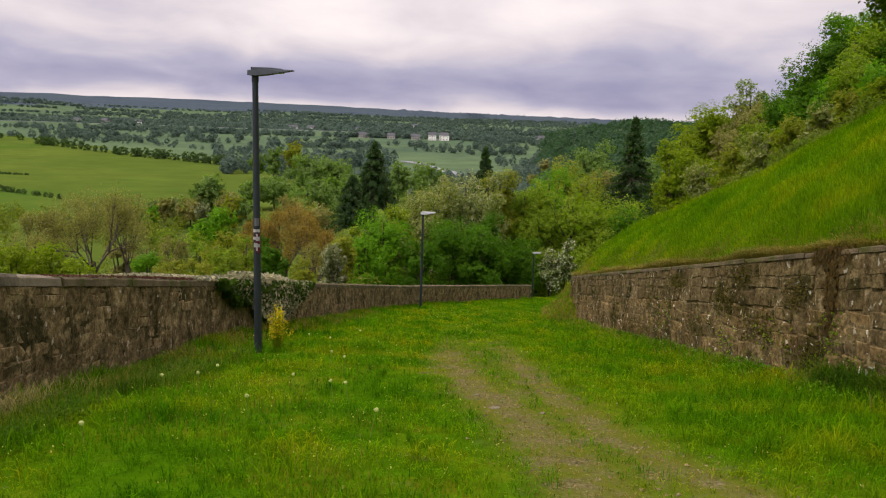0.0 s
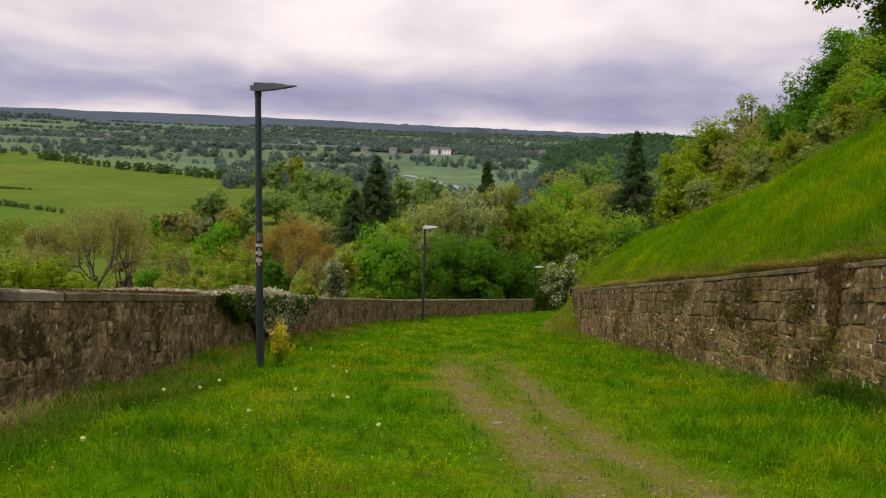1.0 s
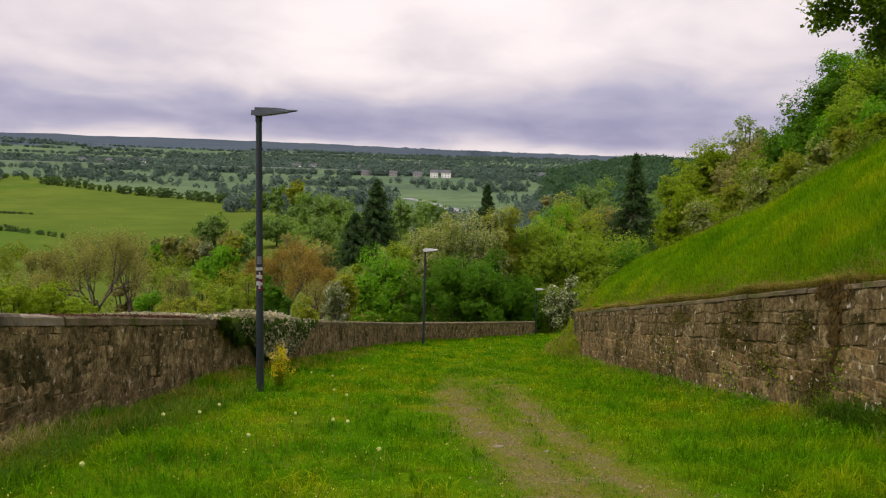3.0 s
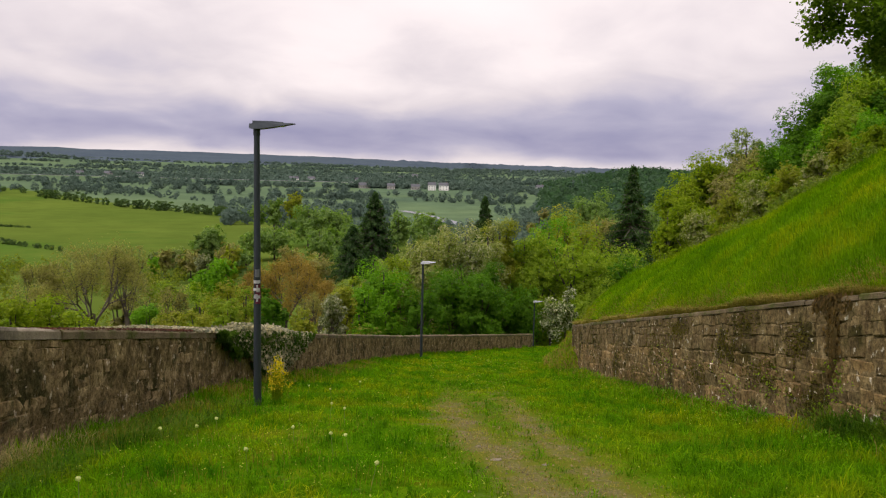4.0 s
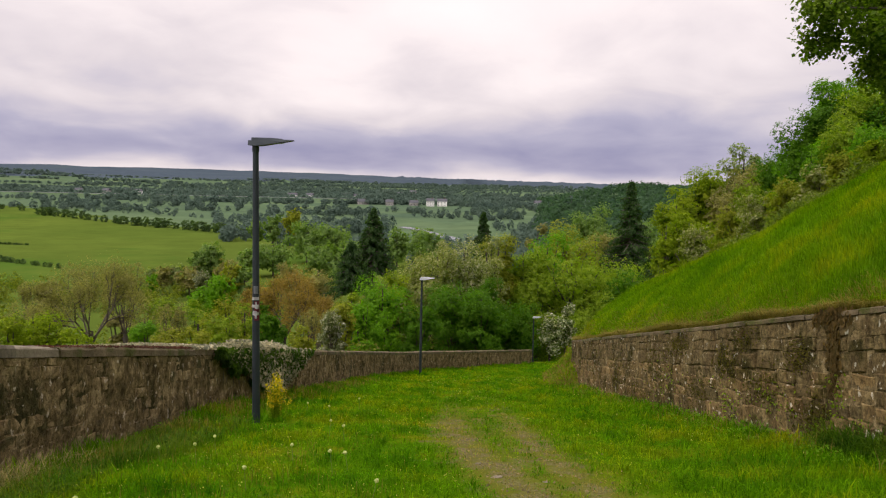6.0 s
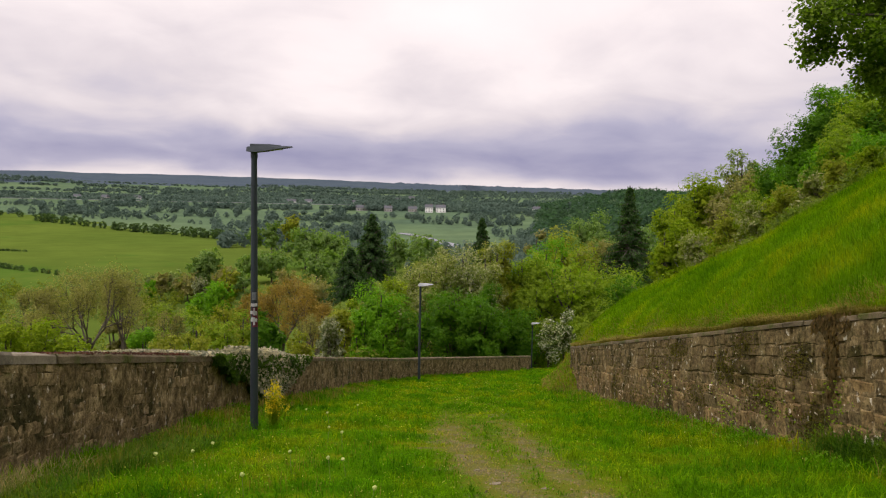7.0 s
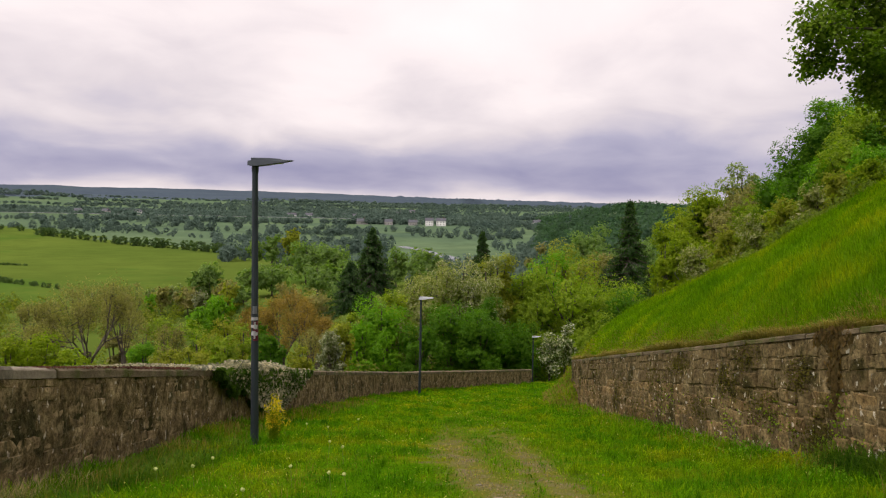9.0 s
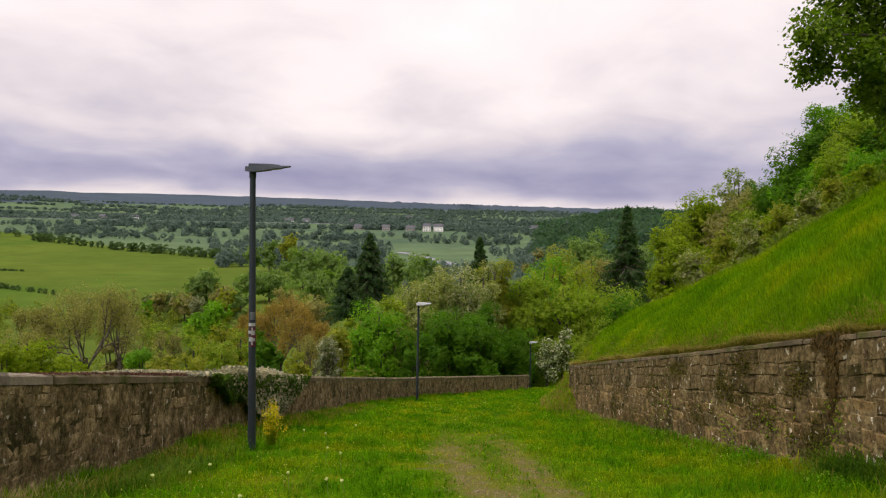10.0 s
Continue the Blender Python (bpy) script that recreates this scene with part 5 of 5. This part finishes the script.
def flowering_weed(x, y, height):
    g = np.random.default_rng(33)
    ob = new("yellow_wildflower")
    ob.matrix_basis = pose(x, y, float(ground_z(x, y)))
    stems, tips = [], []
    for i in range(26):
        a, r = g.uniform(0, 6.28), 0.02 + 0.13 * g.random() ** 1.4
        b = np.array([r * math.cos(a), r * math.sin(a), 0])
        t = b * g.uniform(1.3, 2.2) + np.array([0, 0, height * g.uniform(0.3, 1.0) * (1.1 - r * 2.4)])
        stems.append((tuple(b), tuple(t), 0.006, 0.003))
        tips += [b + (t - b) * q for q in (0.55, 0.7, 0.82, 0.92, 1.0)]
    v, f = limb_mesh(stems)
    child("stems", mesh_of("weed_stems", v, f, LEAF["yellow_green"]), ob)
    tips = np.array(tips)
    k = g.integers(0, len(tips), 900)
    v, f = leaf_cards(tips[k] + g.normal(0, 0.028, (900, 3)), g.normal(0, 1, (900, 3)) + (0, 0, 0.6), 0.017, g, wide=0.9)
    child("flowers", mesh_of("weed_flowers", v, f, YELLOW), ob, "clusters of small yellow flowers")
    k = g.integers(0, len(stems), 420)
    p = np.array([np.array(stems[i][0]) * (1 - q) + np.array(stems[i][1]) * q for i, q in zip(k, g.random(420) * 0.8)])
    v, f = leaf_cards(p + g.normal(0, 0.03, p.shape), g.normal(0, 1, p.shape) + (0, 0, 0.6), 0.035, g, wide=0.4)
    child("leaves", mesh_of("weed_leaves", v, f, LEAF["yellow_green"]), ob)
    tagged(ob, "bushy yellow-flowering weed growing beside the lamp post", "wildflower")


YELLOW = leaf_material("flower_yellow", (0.56, 0.50, 0.020), (0.72, 0.62, 0.050), 0.25, (1.25, 1.15, 0.3))
BUTTER = leaf_material("buttercup_petal", (0.40, 0.44, 0.080), (0.58, 0.60, 0.160), 0.3, (1.2, 1.15, 0.4))
flowering_weed(-3.30, 14.9, 1.05)

PUFF = material("dandelion_down", [(0.46, 0.49, 0.16), (0.60, 0.62, 0.26)], scale=20, fine=90, fine_amount=0.3, rough=1.0, bump=0.3, through_light=0.3)
STALK = material("flower_stalk", [(0.12, 0.17, 0.03), (0.17, 0.21, 0.05)], scale=5, fine=30, fine_amount=0.1, rough=0.7, bump=0)


def dandelion():
    ob = new("dandelion")
    v, f = limb_mesh([((0, 0, -0.02), (0.008, 0, 0.12), 0.004, 0.0035), ((0.008, 0, 0.12), (0.02, 0.005, 0.25), 0.0035, 0.003)])
    child("stalk", mesh_of("dandelion_stalk", v, f, STALK), ob)
    bm = bmesh.new()
    bmesh.ops.create_icosphere(bm, subdivisions=2, radius=0.022, matrix=pose(0.02, 0.005, 0.28))
    for q in bm.verts:
        q.co += (q.co - Vector((0.02, 0.005, 0.28))) * random.uniform(-0.25, 0.2)
    part("seed_head", bm, PUFF, ob, "fluffy whitish seed head")
    return tagged(ob, "dandelion with a fluffy white seed head in the grass", "dandelion", "dandelions in the lane")


first = dandelion()
spots = [(-1.84, 12.3), (-1.48, 11.4), (-1.81, 9.1), (-3.1, 10.2), (-3.48, 9.2), (-3.07, 9.3), (-2.92, 16.2), (-1.25, 8.6), (-1.05, 8.5), (-1.94, 17.7), (-1.97, 7.5), (-2.92, 5.9), (-0.63, 6.7), (-2.26, 15.3)]
first.matrix_basis = pose(*spots[0], float(ground_z(*spots[0])))
for i, (x, y) in enumerate(spots[1:]):
    copy_thing(first, pose(x, y, float(ground_z(x, y)), (i * 37) % 17 - 8, (i * 53) % 15 - 7, i * 70) )

# ---- grass ----
def blades(name, x, y, z, length, width, lean, mat, rng, label, tilt=None):
    """Bent two-face blades, one per spot, joined."""
    n = len(x)
    a = rng.uniform(0, 2 * np.pi, n)
    d = np.stack([np.cos(a), np.sin(a), np.zeros(n)], 1)
    w = np.stack([-np.sin(a), np.cos(a), np.zeros(n)], 1) * (width / 2)[:, None]
    p = np.stack([x, y, z], 1)
    upv = np.array([0, 0, 1.0])
    l = length[:, None]
    b = (lean * rng.uniform(0.2, 1.0, n))[:, None]
    if tilt is not None:
        d = d * 0.6 + tilt
    m1 = p + upv * l * 0.55 + d * l * b * 0.3
    m2 = p + upv * l * (1.0 - 0.35 * b) + d * l * b
    v = np.stack([p - w * 0.6, m1 + w, m2, m1 - w], 1).reshape(-1, 3)
    i = np.arange(n)[:, None] * 4
    f = np.concatenate([i + [0, 1, 3], i + [3, 1, 2]], 1).reshape(-1, 3)
    return tagged(new(name, mesh_of(name, v, f, mat)), label, "grass", kind="stuff")


def patchy(x, y, scale, shift=0.0):
    """Smooth noise between 0 and 1 over the ground, from a few waves."""
    s = np.zeros_like(x)
    g = np.random.default_rng(77 + int(shift * 10))
    for k in range(9):
        a, q, ph = g.uniform(0, 6.28), scale * g.uniform(0.6, 2.6), g.uniform(0, 6.28)
        s += np.sin((x * np.cos(a) + y * np.sin(a)) * q + ph)
    return 0.5 + 0.5 * np.tanh(s / 3.2)


g = np.random.default_rng(41)


def lane_spots(n, y0=2.2, y1=76, lo=0.02, hi=0.98):
    y = y0 * (y1 / y0) ** (g.random(n))
    t = lo + (hi - lo) * g.random(n)
    x = left_x(y) + 0.05 + t * (right_x(y) - left_x(y) - 0.1)
    return x, y


x, y = lane_spots(215000)
# more than a quarter of the blades gather in tufts
tx, ty = lane_spots(5200)
pick = np.flatnonzero(g.random(len(x)) < 0.28)
near_tuft = g.integers(0, len(tx), len(pick))
grow = 0.018 * (1 + ty[near_tuft] / 12)
x[pick], y[pick] = tx[near_tuft] + g.normal(0, 1, len(pick)) * grow, ty[near_tuft] + g.normal(0, 1, len(pick)) * grow
tufted = np.zeros(len(x))
tufted[pick] = g.uniform(0.5, 1.0, len(tx))[near_tuft]
ruts = worn(x, y)
edge = np.minimum(x - left_x(y), right_x(y) - x)
keep = g.random(len(x)) > ruts * 1.35
x, y, ruts, edge, tufted = x[keep], y[keep], ruts[keep], edge[keep], tufted[keep]
clump = patchy(x, y, 2.2)
tall = smooth_step(patchy(x, y, 1.1, 5), 0.55, 0.9)
length = (0.035 + 0.06 * clump ** 1.5 + 0.10 * tall + 0.13 * tufted + 0.10 * np.exp(-edge / 0.9) + 0.05 * (x > 2.8)) * g.uniform(0.55, 1.3, len(x)) * (1 - 0.75 * np.clip(ruts * 1.6, 0, 1))
width = 0.0046 * (1 + y / 7.5)
blades("lane_grass", x, y, turf_z(x, y) - 0.005, length, width, np.full(len(x), 1.15), GRASS, g, "lush green grass growing over the lane")
# the lane goes on behind the walker
y = g.uniform(-7, 2.4, 26000)
x = left_x(y) + 0.1 + g.random(len(y)) * (right_x(y) - left_x(y) - 0.2)
keep = g.random(len(x)) > worn(x, y) * 1.35
x, y = x[keep], y[keep]
blades("path_side_grass", x, y, turf_z(x, y) - 0.005, (0.05 + 0.12 * patchy(x, y, 2.2)) * g.uniform(0.5, 1.3, len(x)), np.full(len(x), 0.007), np.full(len(x), 1.15), GRASS, g, "lush green grass covering the lane")
# coarse tufts and dry stalks at the foot of both walls
n = 26000
y = 3.0 * (60 / 3.0) ** g.random(n)
side = g.random(n) < 0.6
off = 0.06 + np.abs(g.normal(0, 0.38, n))
x = np.where(side, left_x(y) + off, right_x(y) - off)
blades("wall_foot_grass", x, y, turf_z(x, y) - 0.005, (0.18 + 0.26 * patchy(x, y, 1.4, 1) + 0.12 * side * (y < 11)) * g.uniform(0.4, 1.2, n) * np.exp(-off * 0.5), 0.005 * (1 + y / 8), np.full(n, 0.7), GRASS, g, "tall coarse grass at the foot of the walls")
n = 9000
y = 3.5 * (34 / 3.5) ** g.random(n)
side = g.random(n) < 0.75
off = 0.05 + np.abs(g.normal(0, 0.5, n))
x = np.where(side, left_x(y) + off, right_x(y) - off)
blades("dry_grass", x, y, turf_z(x, y) - 0.005, (0.15 + 0.35 * patchy(x, y, 1.8, 2)) * g.uniform(0.4, 1.1, n), 0.0035 * (1 + y / 8), np.full(n, 0.6), DRY, g, "straw-coloured dry grass stalks along the walls")
# long grass on the bank
n = 150000
y = 7.0 * (46 / 7.0) ** g.random(n)
u = 0.12 + 8.2 * g.random(n) ** 1.15
x = right_x(y) + u
z = ground_z(x, y)
z = np.where(u < 0.36, lane_z(y) + wall_height(y) + 0.03, z)
blades("bank_grass", x, y, z - 0.02, (0.16 + 0.20 * patchy(x, y, 1.1, 3)) * g.uniform(0.5, 1.25, n), 0.0060 * (1 + y / 11), np.full(n, 1.1), BANK_GRASS, g, "long soft green grass on the steep bank", tilt=np.array([-0.25, -0.05, -0.08]))
n = 26000
y = 7.0 * (34 / 7.0) ** g.random(n)
u = 0.02 + np.abs(g.normal(0, 0.35, n))
x = right_x(y) + u
blades("bank_edge_grass", x, y, lane_z(y) + wall_height(y) + bank_rise(np.maximum(u - 0.3, 0), y) - 0.01, (0.12 + 0.22 * patchy(x, y, 1.6, 4)) * g.uniform(0.4, 1.2, n), 0.005 * (1 + y / 10), np.full(n, 1.0), DRY, g, "dry brownish grass hanging over the wall top", tilt=np.array([-0.8, 0.0, -0.3]))

# small yellow flowers, gathered in drifts
x, y = lane_spots(5200, 3.0, 40)
keep = (g.random(len(x)) < 0.07 + 0.50 * smooth_step(patchy(x, y, 0.9, 8), 0.55, 0.95)) & (worn(x, y) < 0.3)
x, y = x[keep], y[keep]
n = len(x)
z = turf_z(x, y) + 0.09 + 0.08 * g.random(n)
v, f = leaf_cards(np.repeat(np.stack([x, y, z], 1), 2, 0) + g.normal(0, 0.006, (2 * n, 3)), np.tile((0, -0.3, 1.0), (2 * n, 1)), np.repeat(0.0042 * (1 + y / 12), 2)[:, None], g, wide=0.9)
tagged(new("buttercups", mesh_of("buttercups", v, f, BUTTER)), "tiny yellow flowers sprinkled through the lane grass", "flowers", kind="stuff")

# straw-pale and dark rank grass in the ditch under the parapet
for name, mat, n, y0, y1, o0, o1, tall, words in (("ditch_straw", STRAW, 5200, 5.2, 9.6, 0.05, 0.75, 0.42, "pale straw-coloured grass leaning out from the parapet foot"),
                                                  ("ditch_grass", RANK, 9000, 5.6, 13.5, 0.25, 1.7, 0.34, "dark rank grass and weeds below the parapet")):
    y = g.uniform(y0, y1, n)
    x = left_x(y) + o0 + (o1 - o0) * g.random(n) ** 1.3
    keep = g.random(n) < smooth_step(patchy(x, y, 1.5, 9 if mat is STRAW else 10), 0.2, 0.75)
    x, y = x[keep], y[keep]
    blades(name, x, y, turf_z(x, y) - 0.005, tall * g.uniform(0.35, 1.1, len(x)), 0.0045 * (1 + y / 8), np.full(len(x), 1.0), mat, g, words)

# rusty seeding weeds in loose patches on the lane
px, py, pr = np.array([(-3.4, 9.2, 0.35), (-2.55, 9.4, 0.4), (-1.95, 9.6, 0.3), (-1.7, 7.9, 0.3), (-0.7, 6.9, 0.35), (-0.8, 5.2, 0.3), (-1.6, 11.0, 0.5), (-2.9, 12.6, 0.5), (-2.4, 7.0, 0.35)]).T
k = g.integers(0, len(px), 800)
x, y = px[k] + g.normal(0, 1, 800) * pr[k], py[k] + g.normal(0, 1, 800) * pr[k] * 1.3
tall = g.uniform(0.08, 0.26, 800)
blades("seeding_weeds", x, y, turf_z(x, y) - 0.005, tall, np.full(800, 0.0042), np.full(800, 0.5), RUSTY, g, "thin rust-brown seeding weeds among the grass")
k = g.random(800) < 0.4
z = turf_z(x, y) + tall * 0.9
v, f = leaf_cards(np.stack([x, y, z], 1)[k], np.tile((0, -0.5, 0.8), (k.sum(), 1)), 0.0065, g, wide=0.8)
tagged(new("weed_heads", mesh_of("weed_heads", v, f, BUTTER)), "small yellowish heads of the seeding weeds", "flowers", kind="stuff")

# broad-leaved weeds beside the walls
n = 5200
y = 4.0 * (30 / 4.0) ** g.random(n)
side = g.random(n) < 0.45
off = 0.05 + np.abs(g.normal(0, 0.45, n))
x = np.where(side, left_x(y) + off, right_x(y) - off)
z = turf_z(x, y) + 0.05 + 0.22 * g.random(n) * np.exp(-off)
v, f = leaf_cards(np.stack([x, y, z], 1), np.tile((0, -0.3, 0.8), (n, 1)), 0.035, g, wide=0.5)
tagged(new("wall_weeds", mesh_of("wall_weeds", v, f, LEAF["green"])), "low broad-leaved green weeds at the wall foot", "weeds", kind="stuff")

# moss cushions and hanging roots on the retaining wall
g = np.random.default_rng(45)
MOSS = leaf_material("moss", (0.055, 0.050, 0.010), (0.115, 0.100, 0.020), 0.4)


ROOTS = leaf_material("dry_roots", (0.075, 0.052, 0.020), (0.165, 0.120, 0.050), 0.4, (1.2, 1.1, 0.5))


def wall_tufts(name, centres, n, spread_, size, mat, label, droop=0.2):
    pts = []
    for y0, h0, sy, sh in centres:
        k = int(n * spread_)
        y = y0 + g.normal(0, sy, k)
        h = np.clip(h0 + g.normal(0, sh, k), 0.05, wall_height(y))
        pts.append(np.stack([right_x(y) - 0.035 - 0.05 * g.random(k), y, lane_z(y) + h], 1))
    pts = np.concatenate(pts)
    v, f = leaf_cards(pts, np.tile((-0.9, -0.3, 0.3), (len(pts), 1)), size, g, droop=droop, wide=0.6)
    tagged(new(name, mesh_of(name, v, f, mat)), label, "moss", kind="stuff")


wall_tufts("wall_moss", [(14.3, 1.85, 0.25, 0.12), (15.0, 1.35, 0.30, 0.16), (13.6, 0.9, 0.3, 0.2), (16.5, 0.7, 0.4, 0.2), (12.6, 1.5, 0.2, 0.15), (19.5, 1.2, 0.5, 0.3), (12.2, 0.5, 0.3, 0.2),
                         (23, 0.9, 0.6, 0.4), (27, 1.2, 0.8, 0.5), (17.8, 1.7, 0.4, 0.12), (21, 0.4, 0.8, 0.2), (30, 1.0, 1.0, 0.6)], 420, 1.0, 0.022, MOSS, "brown-green moss cushions on the retaining wall")
wall_tufts("hanging_roots", [(11.7, 1.85, 0.07, 0.2), (11.62, 1.45, 0.06, 0.25), (11.8, 2.12, 0.22, 0.07)], 420, 1.0, 0.022, ROOTS, "dry brown roots and grass hanging down the wall", 1.6)
wall_tufts("wall_ferns", [(11.5, 0.9, 0.15, 0.2), (13.2, 0.75, 0.35, 0.22), (14.9, 0.55, 0.5, 0.25), (11.3, 0.3, 0.5, 0.2), (18.6, 0.8, 0.6, 0.3)], 110, 1.0, 0.026, LEAF["olive"], "small green plants rooted in the wall joints")
# the overgrown end of the retaining wall: a ragged mound leaning against it
n = 9000
y = 29.5 + 8.0 * g.random(n) ** 0.9
bulge = 0.55 + 0.45 * patchy(y * 1.7, y * 0 + 1.0, 1.0, 6)
out = 1.35 * g.random(n) ** 1.4 * bulge * np.clip((y - 29.0) / 3.0, 0.1, 1)
x = right_x(np.minimum(y, 33.5)) - 0.06 - out + 0.12 * np.maximum(y - 33.5, 0)
z = lane_z(y) + g.random(n) ** 0.8 * (2.0 * bulge * np.clip((y - 28.6) / 4.0, 0.15, 1)) * np.exp(-1.15 * out)
pick_from = g.random(n)
for name, mat, pick, words in (("wall_end_grass", DRY, pick_from < 0.45, "dry brownish grass covering the end of the retaining wall"),
                               ("wall_end_leaves", LEAF["olive"], pick_from > 0.72, "olive leaves growing over the end of the retaining wall"),
                               ("wall_end_turf", BANK_GRASS, (pick_from >= 0.45) & (pick_from <= 0.72), "green grass running up the end of the retaining wall")):
    v, f = leaf_cards(np.stack([x, y, z], 1)[pick], np.tile((-0.7, -0.5, 0.5), (pick.sum(), 1)), 0.05, g, droop=0.8, wide=0.3)
    tagged(new(name, mesh_of(name, v, f, mat)), words, "scrub", kind="stuff")

# dark ferns and rank weeds where the retaining wall meets the turf
n = 2600
y = g.uniform(8.6, 11.7, n)
off = np.abs(g.normal(0, 0.22, n))
x = right_x(y) - 0.06 - off
blades("wall_foot_weeds", x, y, turf_z(x, y) - 0.005, 0.75 * np.exp(-off * 1.5) * g.uniform(0.3, 1.1, n), np.full(n, 0.012), np.full(n, 1.1), RANK, g, "dark green ferny weeds against the retaining wall")
# thin brownish sward beside and between the ruts
x, y = lane_spots(60000, 2.4, 26)
w = worn(x, y)
keep = g.random(len(x)) < np.clip(w * 1.5, 0, 0.8) * (w > 0.06)
x, y = x[keep][:17000], y[keep][:17000]
blades("rut_grass", x, y, turf_z(x, y) - 0.005, g.uniform(0.02, 0.07, len(x)), 0.0042 * (1 + y / 8), np.full(len(x), 1.3), DRY, g, "short brownish worn grass along the wheel tracks")

# loose gravel on the wheel tracks
n = 3400
x, y = lane_spots(n * 6, 2.4, 24)
keep = g.random(len(x)) < worn(x, y) ** 1.5 * 1.2
x, y = x[keep][:n], y[keep][:n]
s = g.uniform(0.006, 0.02, (len(x), 1)) * (1 + 0.04 * y[:, None])
corner = np.array([(1, 0, 0), (-0.5, 0.87, 0), (-0.5, -0.87, 0), (0.1, 0.0, 0.75)])
v = (np.stack([x, y, lane_z(y) + 0.0], 1)[:, None] + corner[None] * s[:, None] * g.uniform(0.6, 1.2, (len(x), 4, 1))).reshape(-1, 3)
i = np.arange(len(x))[:, None] * 4
f = np.concatenate([i + [0, 1, 3], i + [1, 2, 3], i + [2, 0, 3]], 1).reshape(-1, 3)
GRAVEL = material("gravel", [(0.13, 0.108, 0.055), (0.28, 0.230, 0.125)], scale=4, fine=40, rough=0.95, bump=0, random=0.4, island=True)
tagged(new("gravel", mesh_of("gravel", v, f, GRAVEL)), "loose grey-brown gravel on the worn wheel tracks", "gravel", kind="stuff")


def flat_stone(x, y, size):
    bm = bmesh.new()
    bmesh.ops.create_icosphere(bm, subdivisions=2, radius=1)
    for q in bm.verts:
        q.co = Vector((q.co.x * size * random.uniform(0.9, 1.1), q.co.y * size * 0.55 * random.uniform(0.9, 1.1), q.co.z * size * 0.22 + size * 0.08))
    me = bpy.data.meshes.new("flat_stone")
    bm.to_mesh(me)
    bm.free()
    me.materials.append(COPING)
    ob = new("flat_stone", me)
    ob.matrix_basis = pose(x, y, float(lane_z(y)), 0, -5, 12)
    tagged(ob, "pale flat stone lying on the worn track", "stone")


flat_stone(0.66, 8.55, 0.075)
flat_stone(1.2, 8.3, 0.05)
flat_stone(0.5, 9.6, 0.045)

# ---- the blocks of the walls ----
g = np.random.default_rng(51)
masonry(wall_right, right_x, -8, 34.5, -0.12, right_top, -1, (0.40, 0.27), STONE, g, (8.6, 40), 0.085)
masonry(wall_left, left_x, -8, 70, -0.5, left_top, 1, (0.34, 0.20), RUBBLE, g, (6.4, 40), 0.07)
render_skin(wall_right, right_x, 5, 34.5, right_top, -1, 0.022, 0.040, MORTAR, g, "render_patch")
render_skin(wall_left, left_x, 4, 50, left_top, 1, 0.043, 0.034, MORTAR, g, "render_patch")
coping(wall_right, right_x, -8, 34, right_top, -1, 0.42, 0.085, 0.055, 0.7, lambda y: MOSSY, g)
coping(wall_left, left_x, -8, 70, left_top, 1, 0.47, 0.135, 0.06, 1.15, lambda y: COPING if y < 10.2 else MOSSY, g)
